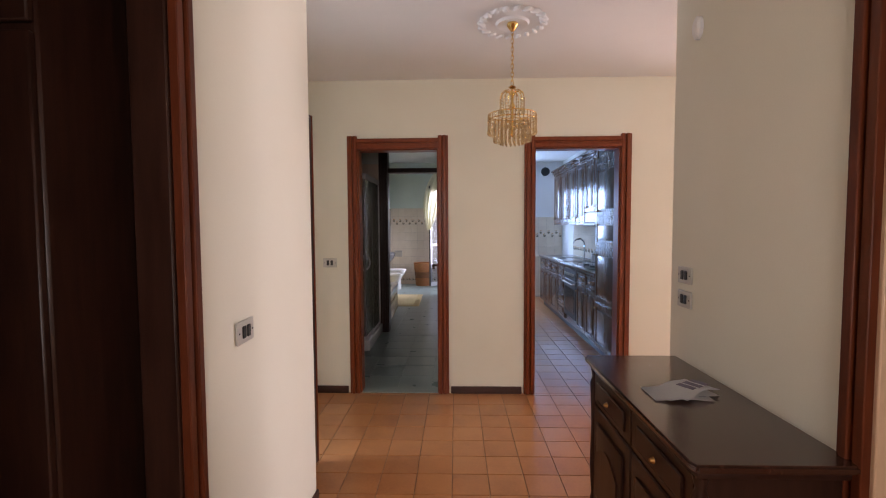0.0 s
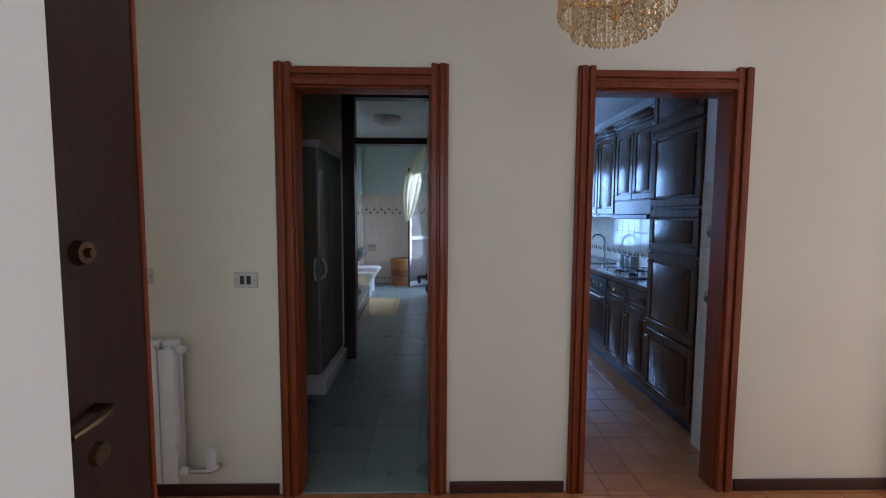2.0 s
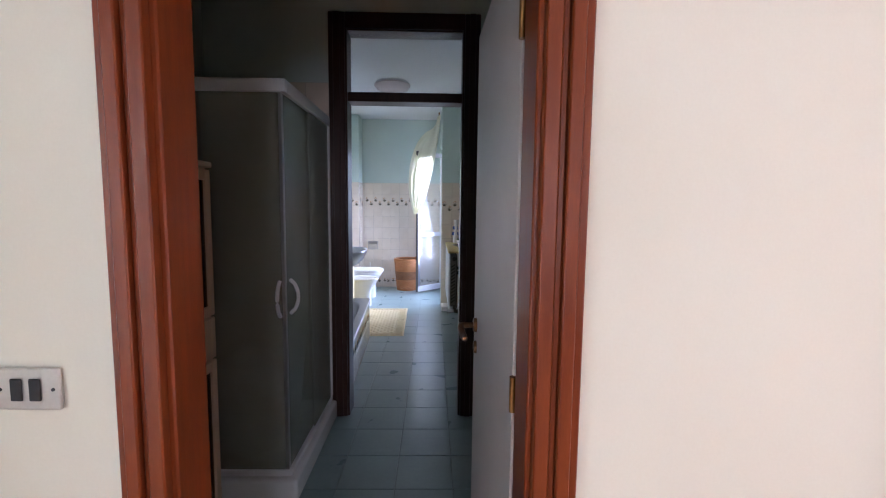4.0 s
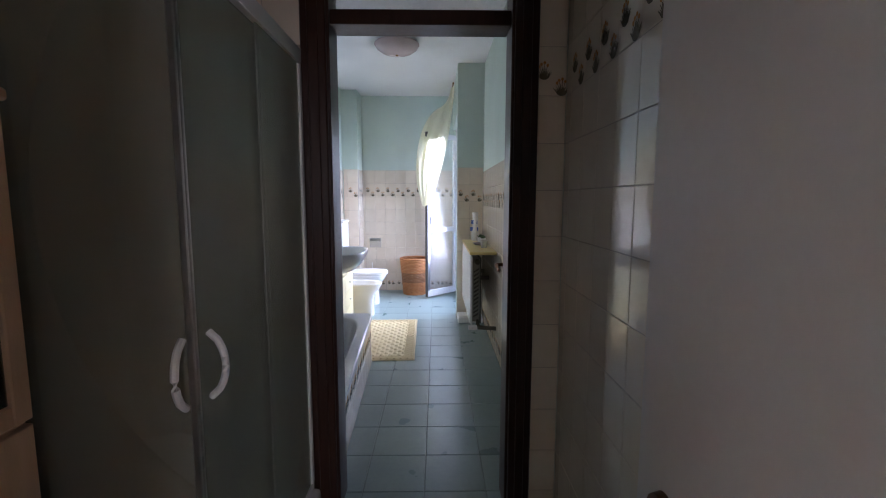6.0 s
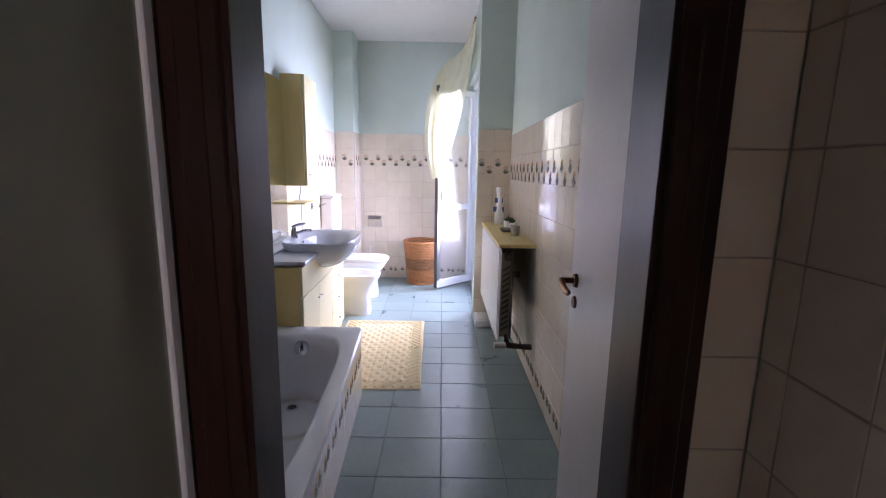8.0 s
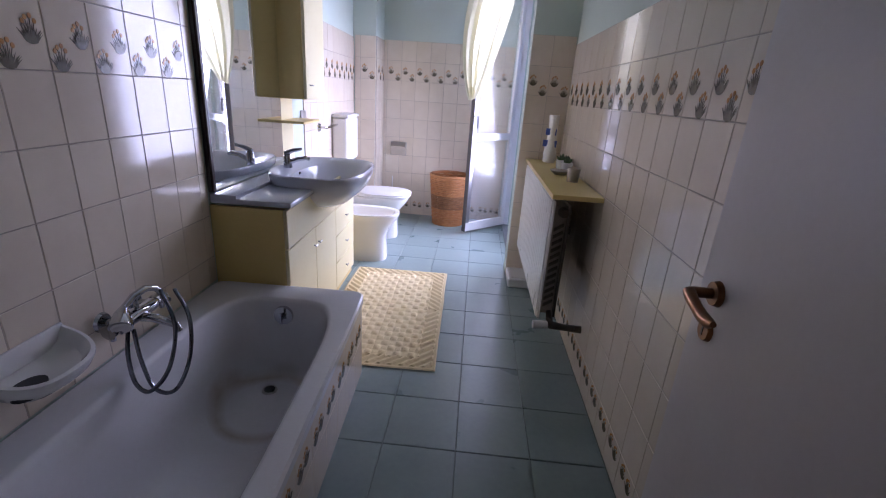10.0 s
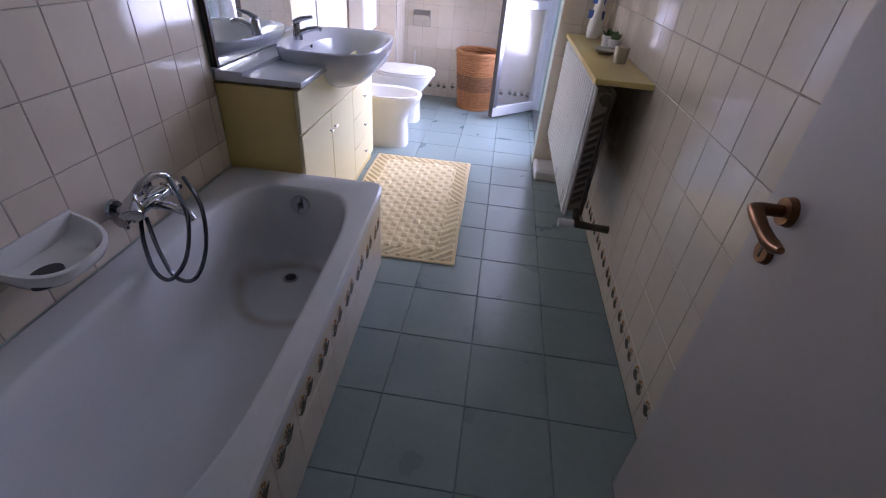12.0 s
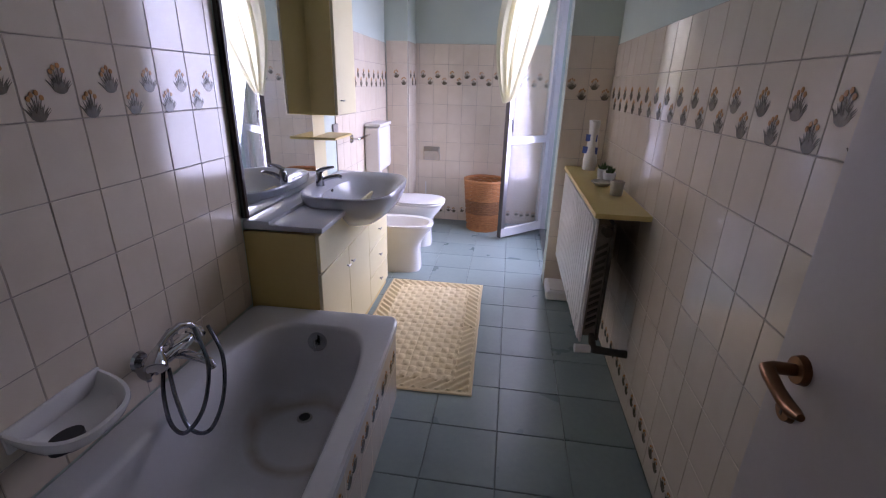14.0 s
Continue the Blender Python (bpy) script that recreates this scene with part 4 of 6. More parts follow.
# ---- shower room ----
sh = thing("shower_enclosure", pose(0, 0, 0), "corner shower with smoked glass, white frame and white tray", "shower")
SX, SY0, SY1 = -0.70, 5.0, 5.86
bm = NB()
bx(bm, -1.49, SX + 0.045, SY0 - 0.045, SY1 + 0.005, 0.0, 0.125, 0.02, 3)
part("tray", bm, PORCELAIN, sh, "white ceramic shower tray")
WF = WHITE_LACQUER
part("top_rail", bx(NB(), -1.49, SX + 0.02, SY0 - 0.02, SY0 + 0.02, 1.975, 2.035, 0.008, 2), WF, sh)
part("top_rail", bx(NB(), SX - 0.02, SX + 0.02, SY0 + 0.021, SY1, 1.975, 2.035, 0.008, 2), WF, sh)
part("bottom_rail", bx(NB(), -1.49, SX + 0.015, SY0 - 0.015, SY0 + 0.015, 0.126, 0.16, 0.004), WF, sh)
part("bottom_rail", bx(NB(), SX - 0.015, SX + 0.015, SY0 + 0.016, SY1, 0.126, 0.16, 0.004), WF, sh)
part("post", bx(NB(), SX - 0.018, SX + 0.018, SY1 - 0.03, SY1, 0.161, 1.974, 0.004), WF, sh)
part("post", bx(NB(), -1.49, -1.46, SY0 - 0.018, SY0 + 0.018, 0.161, 1.974, 0.004), WF, sh)
part("fixed_pane", bx(NB(), -1.459, -1.08, SY0 + 0.004, SY0 + 0.009, 0.161, 1.974), SMOKED, sh)
part("fixed_pane", bx(NB(), SX + 0.004, SX + 0.009, SY0 + 0.42, SY1 - 0.031, 0.161, 1.974), SMOKED, sh)
d1 = part("sliding_door", bx(NB(), -1.12, SX - 0.018, SY0 - 0.009, SY0 - 0.004, 0.161, 1.974), SMOKED, sh)
d2 = part("sliding_door", bx(NB(), SX - 0.009, SX - 0.004, SY0 + 0.012, SY0 + 0.46, 0.161, 1.974), SMOKED, sh)
part("edge", bx(NB(), SX - 0.016, SX - 0.001, SY0 - 0.012, SY0 - 0.001, 0.161, 1.974, 0.002), STEEL, d1)
part("edge", bx(NB(), SX - 0.012, SX - 0.001, SY0 + 0.002, SY0 + 0.012, 0.161, 1.974, 0.002), STEEL, d2)
part("edge", bx(NB(), SX - 0.012, SX - 0.001, SY0 + 0.452, SY0 + 0.464, 0.161, 1.974, 0.002), STEEL, d2)
for k, d in ((0, d1), (1, d2)):
    pts = []
    for i in range(9):
        f = i / 8
        bow = 0.04 * math.sin(math.pi * f) ** 0.6
        z = 0.93 + 0.17 * f
        pts.append((SX - 0.028, SY0 - 0.008 - bow, z) if k == 0 else (SX - 0.002 + bow, SY0 + 0.06, z))
    part("handle", tube(NB(), pts, 0.0095, 8), WF, d, "white bowed grip")
heap = single("laundry_bag", loft(NB(), [oval(0, 0, r, r, z, 20) for r, z in ((0.14, 0), (0.17, 0.08), (0.165, 0.25), (0.13, 0.38), (0.145, 0.46), (0.1, 0.52))]), CLOTH_WHITE, pose(-1.0, 5.3, 0.126), "pale laundry bag standing in the shower tray", "laundry bag")

cab = thing("glazed_cabinet", pose(0, 0, 0), "beech bathroom cabinet with dark glass doors and a drawer", "cabinet")
CX, CY0, CY1 = -1.0, 4.25, 4.88
part("body", bx(NB(), -1.36, CX, CY0, CY1, 0.03, 1.62, 0.004), BEECH, cab)
part("top", bx(NB(), -1.37, CX + 0.025, CY0 - 0.01, CY1 + 0.01, 1.62, 1.645, 0.006), BEECH, cab)
def framed(z0, z1):
    f = 0.045
    d = part("door", bx(NB(), CX, CX + 0.02, CY1 - f, CY1 - 0.004, z0, z1, 0.003), BEECH, cab)
    part("stile", bx(NB(), CX, CX + 0.02, CY0 + 0.004, CY0 + f, z0, z1, 0.003), BEECH, d)
    for w0, w1 in ((z0, z0 + f), (z1 - f, z1)):
        part("rail", bx(NB(), CX, CX + 0.0195, CY0 + f, CY1 - f, w0, w1, 0.003), BEECH, d)
    part("pane", bx(NB(), CX + 0.004, CX + 0.009, CY0 + f, CY1 - f, z0 + f, z1 - f), DARK_GLASS, d)
framed(0.97, 1.61)
framed(0.06, 0.765)
dr = part("drawer", bx(NB(), CX, CX + 0.02, CY0 + 0.004, CY1 - 0.004, 0.775, 0.96, 0.004), BEECH, cab)
part("knob", lathe(NB(), [(0, 0), (0.012, 0.005), (0.009, 0.014), (0.016, 0.022), (0, 0.026)], seg=12), MAHOGANY, dr, "", pose(CX + 0.02, 4.72, 0.87, 0, 90, 0))
box = thing("carton", pose(-1.12, 4.68, 1.646, 0, 0, 8), "small blue and white carton lying on the cabinet", "box")
part("body", bx(NB(), -0.09, 0.09, -0.13, 0.13, 0, 0.075, 0.003), PAPER, box)
part("print", bx(NB(), -0.091, 0.0905, -0.1305, -0.04, 0.004, 0.07), BLUE_INK, box, "blue printed end")

# ---- bathroom fittings on the west wall ----
def at_wall(x, y, z=0.0):
    return LW @ pose(x, y, z)


tub = thing("bathtub", at_wall(0, 0), "white enamelled bathtub built in behind a tiled panel", "bathtub")
rings = []
cx, cy, rx, ry = 0.3725, -0.845, 0.3655, 0.845
def rect(dx, dy, z, n=72, power=26):
    return oval(cx, cy, rx - dx, ry - dy, z, n, power)
def bowl(f, z, dy=0.0):
    return oval(0.395, -0.84 + dy, 0.262 - f, 0.70 - f * 0.6, z, 72, 4.2)
rings = [rect(0.012, 0.012, 0.405), rect(0, 0, 0.41), rect(0, 0, 0.438), rect(0.008, 0.008, 0.447), bowl(-0.018, 0.447), bowl(-0.006, 0.442), bowl(0.004, 0.425), bowl(0.02, 0.3), bowl(0.036, 0.18), bowl(0.055, 0.105), bowl(0.08, 0.075), bowl(0.12, 0.062), bowl(0.15, 0.06)]
bm = loft(NB(), rings, False)
bm.faces.new([v for v in bm.verts if abs(v.co.z - 0.06) < 1e-5])
for v in bm.verts:
    v.co.x *= 1 - 0.042 * v.co.y
part("shell", bm, TUB_ENAMEL, tub, "white enamel shell with a faint stain")
panel = part("side_panel", bx(NB(), 0.66, 0.718, -1.70, -0.02, 0, 0.404), WALL_GROUT, tub, "tiled side panel", pose(0.70, 0, 0, 0, 0, 0.9) @ pose(-0.70, 0, 0))
endp = part("end_panel", bx(NB(), 0.0, 0.659, -0.05, -0.022, 0, 0.404), WALL_GROUT, tub, "tiled end panel")
rod(bm := NB(), (0.368, -0.30, 0.0605), (0.368, -0.30, 0.066), 0.034, 0.03, 24)
dn = part("drain", bm, STEEL, tub)
part("drain_hole", rod(NB(), (0.368, -0.30, 0.066), (0.368, -0.30, 0.068), 0.024, 0.024, 20), BLACK, dn)
rod(bm := NB(), (0.39, -0.138, 0.365), (0.39, -0.160, 0.365), 0.046, 0.043, 24)
rod(bm, (0.39, -0.168, 0.365), (0.39, -0.183, 0.365), 0.012, 0.01, 12)
bx(bm, 0.384, 0.396, -0.19, -0.182, 0.337, 0.393, 0.003)
part("overflow", bm, CHROME, tub, "chrome overflow knob")

mix = thing("bath_mixer", at_wall(0.006, -0.62, 0.59) , "chrome bath mixer with hand shower and hose on tiles", "mixer")
body = part("body", tube(NB(), [(0.07, -0.09, 0), (0.07, -0.07, 0), (0.07, 0, 0), (0.07, 0.07, 0), (0.07, 0.09, 0)], [0.018, 0.024, 0.026, 0.024, 0.018], 16), CHROME, mix)
for y in (-0.075, 0.075):
    rod(bm := NB(), (0, y, 0), (0.012, y, 0), 0.036, 0.03, 20)
    rod(bm, (0.012, y, 0), (0.06, y, 0), 0.014, 0.016, 14)
    part("wall_union", bm, CHROME, mix)
    sg = 1 if y > 0 else -1
    rod(bm := NB(), (0.07, sg * 0.09, 0), (0.07, sg * 0.135, 0), 0.02, 0.025, 18)
    for a in range(4):
        c, s = math.cos(a * math.pi / 2), math.sin(a * math.pi / 2)
        rod(bm, (0.07 + 0.012 * c, sg * 0.12, 0.012 * s), (0.07 + 0.036 * c, sg * 0.12, 0.036 * s), 0.008, 0.009, 8)
    part("tap_head", bm, CHROME, mix)
part("spout", tube(NB(), [(0.08, 0, -0.01), (0.12, 0, -0.01), (0.17, 0, -0.02), (0.2, 0, -0.03), (0.21, 0, -0.055)], [0.018, 0.016, 0.015, 0.014, 0.013], 12), CHROME, mix)
part("cradle", tube(NB(), [(0.07, 0, 0.02), (0.07, 0, 0.055), (0.08, 0.015, 0.075), (0.08, 0.03, 0.08)], 0.008), CHROME, mix)
part("hand_shower", tube(NB(), [(0.075, -0.07, 0.045), (0.085, -0.025, 0.078), (0.095, 0.02, 0.088), (0.105, 0.055, 0.076), (0.11, 0.078, 0.048), (0.112, 0.085, 0.012)], [0.012, 0.012, 0.012, 0.011, 0.011, 0.013], 12), CHROME, mix)
head = part("shower_head", tube(NB(), [(0.076, -0.062, 0.05), (0.085, -0.085, 0.04), (0.10, -0.112, 0.022), (0.106, -0.122, 0.015)], [0.014, 0.024, 0.034, 0.035], 20), CHROME, mix, "round chrome shower head")
part("spray_face", rod(NB(), (0.106, -0.122, 0.015), (0.109, -0.127, 0.011), 0.028, 0.026, 20), WHITE_LACQUER, head, "white spray face")
def spline(ctrl, n=8):
    out = []
    c4 = [Vector(p) for p in ctrl]
    c4 = [c4[0] * 2 - c4[1]] + c4 + [c4[-1] * 2 - c4[-2]]
    for p0, p1, p2, p3 in zip(c4, c4[1:], c4[2:], c4[3:]):
        for k in range(n):
            t = k / n
            out.append(0.5 * (2 * p1 + (p2 - p0) * t + (2 * p0 - 5 * p1 + 4 * p2 - p3) * t * t + (3 * p1 - p0 - 3 * p2 + p3) * t ** 3))
    return out + [c4[-2]]


loops = (((0.08, -0.07, -0.02), (0.1, -0.11, -0.08), (0.15, -0.16, -0.135), (0.2, -0.17, -0.15), (0.23, -0.12, -0.10), (0.215, -0.05, 0.0), (0.15, 0.0, 0.09)),
         ((0.09, -0.06, -0.02), (0.13, -0.10, -0.1), (0.19, -0.14, -0.165), (0.245, -0.13, -0.17), (0.26, -0.07, -0.1), (0.23, 0.0, 0.0), (0.16, 0.05, 0.07)))
for ctrl in loops:
    part("hose", tube(NB(), spline([Vector(p) * 1.1 for p in ctrl]), 0.0068, 8), HOSE_METAL, mix, "ribbed chrome hose")

soap = thing("soap_dish", at_wall(0.008, -0.975, 0.635), "white ceramic soap dish with a dark drain on tiles", "soap dish")
def shell(rx_, ry_, z):
    return [(max(0.001, x), y, z - 0.3 * max(0.001, x)) for x, y, _ in oval(0.0, 0, rx_, ry_, 0, 44, 2.8)]
bm = loft(NB(), [shell(0.05, 0.07, -0.06), shell(0.11, 0.105, -0.045), shell(0.145, 0.125, -0.01), shell(0.16, 0.138, 0.022), shell(0.16, 0.138, 0.03), shell(0.15, 0.129, 0.031), shell(0.143, 0.123, 0.022), shell(0.125, 0.108, -0.006), shell(0.09, 0.08, -0.02), shell(0.03, 0.04, -0.023)])
part("bowl", bm, PORCELAIN, soap)
part("back_plate", bx(NB(), 0, 0.012, -0.138, 0.138, -0.03, 0.036, 0.006, 2), PORCELAIN, soap)
part("drain", lathe(NB(), [(0, 0.008), (0.033, 0.008), (0.034, -0.015)], (0.084, -0.062, -0.040), 20, 1.0, 1.35), BLACK, soap, "black drain opening")

van = thing("vanity_unit", at_wall(0, 0.012), "pale yellow vanity unit with doors and drawers under a grey basin", "vanity unit")
VF, VL = 0.345, 1.28
part("carcass", bx(NB(), 0.0, VF, 0.018, VL - 0.018, 0.0, 0.69, 0.003), YELLOW_PAINT, van, "yellow carcass")
for y0 in (0.0, VL - 0.018):
    part("side_panel", bx(NB(), 0.0, VF, y0, y0 + 0.018, 0.0, 0.818, 0.002), YELLOW_PAINT, van, "yellow lacquered side panel")
part("top_panel", bx(NB(), VF, VF + 0.018, 0.003, 0.80, 0.625, 0.815, 0.003), YELLOW_FRONT, van)
for y0, y1, ky in ((0.003, 0.40, 0.365), (0.404, 0.80, 0.44)):
    d = part("door", bx(NB(), VF, VF + 0.018, y0, y1, 0.06, 0.62, 0.003), YELLOW_FRONT, van)
    part("knob", tube(NB(), [(VF + 0.018, ky, 0.525), (VF + 0.03, ky, 0.525), (VF + 0.034, ky - 0.018, 0.525), (VF + 0.034, ky + 0.018, 0.525)], 0.0045, 6), STEEL, d)
for k, (z0, z1) in enumerate(((0.06, 0.24), (0.244, 0.43), (0.434, 0.62), (0.624, 0.815))):
    d = part("drawer", bx(NB(), VF, VF + 0.018, 0.804, VL - 0.003, z0, z1, 0.003), YELLOW_FRONT, van)
    part("knob", tube(NB(), [(VF + 0.018, 1.04, (z0 + z1) / 2), (VF + 0.03, 1.04, (z0 + z1) / 2), (VF + 0.034, 1.02, (z0 + z1) / 2), (VF + 0.034, 1.06, (z0 + z1) / 2)], 0.0045, 6), STEEL, d)

basin = thing("washbasin", at_wall(0, 0), "grey-blue porcelain basin set in a matching worktop", "washbasin")
bm = bx(NB(), 0.012, 0.39, 0.0, 0.40, 0.831, 0.858, 0.008, 2)
bx(bm, 0.012, 0.39, 1.0, 1.30, 0.831, 0.858, 0.008, 2)
bx(bm, 0.012, 0.14, 0.0, 1.30, 0.832, 0.875, 0.01, 2)
part("worktop", bm, GREY_PORCELAIN, basin)
def bo(f, z, dx=0.0, p=3.2):
    return oval(0.345 + dx, 0.68, 0.262 * f, 0.385 * f, z, 44, p)
bm = loft(NB(), [bo(0.35, 0.70, -0.02), bo(0.62, 0.735, -0.01), bo(0.86, 0.80), bo(0.975, 0.865), bo(1.0, 0.9), bo(1.0, 0.912), bo(0.985, 0.918), bo(0.95, 0.916), bo(0.90, 0.905), oval(0.375, 0.68, 0.195, 0.31, 0.88, 44, 2.8), oval(0.375, 0.68, 0.165, 0.265, 0.81, 44, 2.5), oval(0.37, 0.68, 0.1, 0.16, 0.765, 44, 2.2), oval(0.37, 0.68, 0.03, 0.04, 0.755, 44, 2)])
part("bowl", bm, GREY_PORCELAIN, basin)
part("overflow_hole", rod(NB(), (0.184, 0.68, 0.868), (0.19, 0.68, 0.866), 0.011, 0.011, 14), BLACK, basin)
tap = thing("basin_tap", at_wall(0.135, 0.635, 0.906), "chrome single-lever basin tap", "tap")
part("body", lathe(NB(), [(0.0, 0), (0.026, 0), (0.024, 0.03), (0.022, 0.06), (0.02, 0.075), (0, 0.08)], seg=20), CHROME, tap)
part("spout", tube(NB(), [(0.01, 0, 0.03), (0.06, 0, 0.052), (0.11, 0, 0.062), (0.13, 0, 0.055)], [0.014, 0.013, 0.012, 0.011], 10), CHROME, tap)
part("lever", tube(NB(), [(-0.012, 0, 0.078), (0.03, 0, 0.1), (0.085, 0, 0.112)], [0.016, 0.012, 0.008], 10), CHROME, tap)

mirror = thing("mirror", at_wall(0.004, 0.012, 0.88), "large frameless wall mirror above the basin", "mirror")
part("backing", bx(NB(), 0.0, 0.016, 0.0, 0.838, 0, 1.18), DARK_FRAME, mirror)
part("glass", bx(NB(), 0.0165, 0.0195, 0.018, 0.838, 0.0, 1.18), MIRROR, mirror)
part("edge_strip", bx(NB(), 0.0165, 0.03, -0.004, 0.0175, -0.0, 1.18, 0.002), DARK_WOOD, mirror, "dark edge strip")

hang = thing("wall_cabinet", at_wall(0.004, 0.852, 0.0), "tall pale yellow wall cabinet beside the mirror", "cabinet")
part("body", bx(NB(), 0.0, 0.165, 0, 0.36, 1.285, 2.12, 0.003), YELLOW_PAINT, hang)
d = part("door", bx(NB(), 0.165, 0.183, 0.002, 0.358, 1.287, 2.118, 0.003), YELLOW_FRONT, hang)
part("knob", tube(NB(), [(0.183, 0.06, 1.37), (0.2, 0.06, 1.37), (0.202, 0.045, 1.37), (0.202, 0.075, 1.37)], 0.0045, 6), STEEL, d)
part("back_board", bx(NB(), 0.0, 0.016, 0.0, 0.2, 0.88, 1.284, 0.002), YELLOW_FRONT, hang)
part("shelf", bx(NB(), 0.0, 0.165, -0.02, 0.3, 1.14, 1.156, 0.003), YELLOW_PAINT, hang)


def sanitary(name, m, label, lid):
    """A floor-standing bowl that faces +x from the wall."""
    root = thing(name, m, label, "toilet" if lid else "bidet")
    def ring(x0, x1, w, z, p=2.5):
        return oval((x0 + x1) / 2, 0, (x1 - x0) / 2, w, z, 36, p)
    rim = 0.40
    rings = [ring(0.14, 0.565, 0.135, 0.0, 3.2), ring(0.135, 0.565, 0.13, 0.05, 3.2), ring(0.13, 0.555, 0.128, 0.2, 3.0), ring(0.1, 0.585, 0.145, 0.28), ring(0.06, 0.64, 0.175, 0.345), ring(0.04, 0.662, 0.186, 0.385), ring(0.035, 0.665, 0.188, rim), ring(0.04, 0.66, 0.183, rim + 0.01)]
    if not lid:
        rings += [ring(0.13, 0.63, 0.14, rim + 0.006), ring(0.15, 0.62, 0.128, rim - 0.01), ring(0.2, 0.57, 0.1, rim - 0.1), ring(0.3, 0.48, 0.05, rim - 0.14)]
    part("bowl", loft(NB(), rings), PORCELAIN, root)
    if lid:
        part("seat", loft(NB(), [ring(0.16, 0.68, 0.185, rim + 0.010), ring(0.155, 0.685, 0.19, rim + 0.02), ring(0.16, 0.68, 0.185, rim + 0.03)]), WHITE_LACQUER, root)
        part("lid", loft(NB(), [ring(0.16, 0.682, 0.187, rim + 0.032), ring(0.155, 0.687, 0.192, rim + 0.042), ring(0.17, 0.67, 0.17, rim + 0.056), ring(0.25, 0.58, 0.1, rim + 0.06)]), WHITE_LACQUER, root, "closed white lid")
        part("hinge", rod(NB(), (0.165, -0.08, rim + 0.03), (0.165, 0.08, rim + 0.03), 0.012, 0.012, 10), WHITE_LACQUER, root)
    else:
        b = part("tap", tube(NB(), [(0.09, 0, rim), (0.09, 0, rim + 0.06), (0.12, 0, rim + 0.08), (0.19, 0, rim + 0.07)], 0.012), CHROME, root)
    return root


sanitary("bidet", at_wall(0.0, 1.65), "white porcelain bidet standing on the tiled floor", False)
sanitary("toilet", at_wall(0.0, 2.28), "white porcelain toilet with a closed lid", True)
cis = thing("toilet_cistern", at_wall(0.008, 2.16, 0.0), "white plastic cistern high on the tiled wall", "cistern")
part("tank", bx(NB(), 0.0, 0.14, -0.2, 0.2, 0.74, 1.12, 0.03, 3), WHITE_LACQUER, cis)
part("lid", bx(NB(), 0.0, 0.147, -0.205, 0.205, 1.121, 1.15, 0.012, 2), WHITE_LACQUER, cis)
part("flush_pipe", rod(NB(), (0.05, 0.1, 0.38), (0.05, 0.1, 0.74), 0.022, 0.022, 14), WHITE_LACQUER, cis)
valve = thing("shut_off_valve", at_wall(0.004, 1.62, 1.06), "chrome shut-off valve and pipe on the tiles", "valve")
rod(bm := NB(), (0.0, 0, 0), (0.014, 0, 0), 0.034, 0.03, 18)
part("rosette", bm, CHROME, valve)
part("pipe", tube(NB(), [(0.014, 0, 0), (0.06, 0, 0), (0.075, 0.03, 0.005), (0.075, 0.26, 0.01)], 0.009), CHROME, valve)
plate = thing("flush_socket", at_wall(0.004, 1.28, 1.16), "small pale socket plate on the tiles", "socket")
part("plate", bx(NB(), 0, 0.009, -0.05, 0.05, -0.04, 0.04, 0.003), STEEL, plate)

holder = thing("paper_holder", pose(-1.082, 10.872, 0.755, 0, 0, 180), "recessed steel toilet paper holder in the tiled wall", "paper holder")
part("frame", bx(NB(), -0.09, 0.09, 0, 0.012, -0.075, 0.075, 0.004), STEEL, holder)
part("hood", prism(NB(), [(0.012, 0.07), (0.05, 0.03), (0.05, 0.0), (0.012, 0.0)], "x", -0.08, 0.08), STEEL, holder)
brush = thing("toilet_brush", pose(-1.12, 10.74, 0), "white toilet brush in its holder beside the toilet", "brush")
part("holder", lathe(NB(), [(0, 0), (0.05, 0), (0.045, 0.12), (0.035, 0.14)], seg=16), WHITE_LACQUER, brush)
part("stick", rod(NB(), (0, 0, 0.1), (0, 0, 0.46), 0.008, 0.006, 10), WHITE_LACQUER, brush)


def basket():
    root = thing("wicker_basket", pose(-0.458, 10.64, 0), "woven reddish wicker laundry basket with darker bands", "basket")
    n, rows = 48, 26
    def rad(z):
        return 0.165 + 0.05 * (z / 0.54)
    for lo, hi, lab in ((0, 9, ""), (9, 16, "darker woven band"), (16, 26, "")):
        bm = NB()
        for j in range(lo, hi):
            z = 0.54 * (j + 0.5) / rows
            r = rad(z)
            pts = []
            for i in range(n + 1):
                a = 2 * math.pi * i / n
                k = 0.005 * (1 if (i // 2 + j) % 2 else -1)
                pts.append(((r + k) * math.cos(a), (r + k) * math.sin(a), z))
            tube(bm, pts, 0.0105, 5)
        part("weave", bm, WICKER if lab == "" else OAK_WEAVE, root, lab)
    for k in range(2):
        z = 0.54 if k else 0.012
        r = rad(z)
        part("rim", tube(NB(), [(r * math.cos(2 * math.pi * i / 40), r * math.sin(2 * math.pi * i / 40), z) for i in range(41)], 0.014, 8), WICKER, root, "thick plaited rim")
    part("bottom", rod(NB(), (0, 0, 0.004), (0, 0, 0.016), 0.16, 0.16, 32), WICKER, root)


OAK_WEAVE = mat("dark_wicker", (0.20, 0.085, 0.035), (0.32, 0.15, 0.065), 25, 160, 0.6, bump=0.2)
basket()

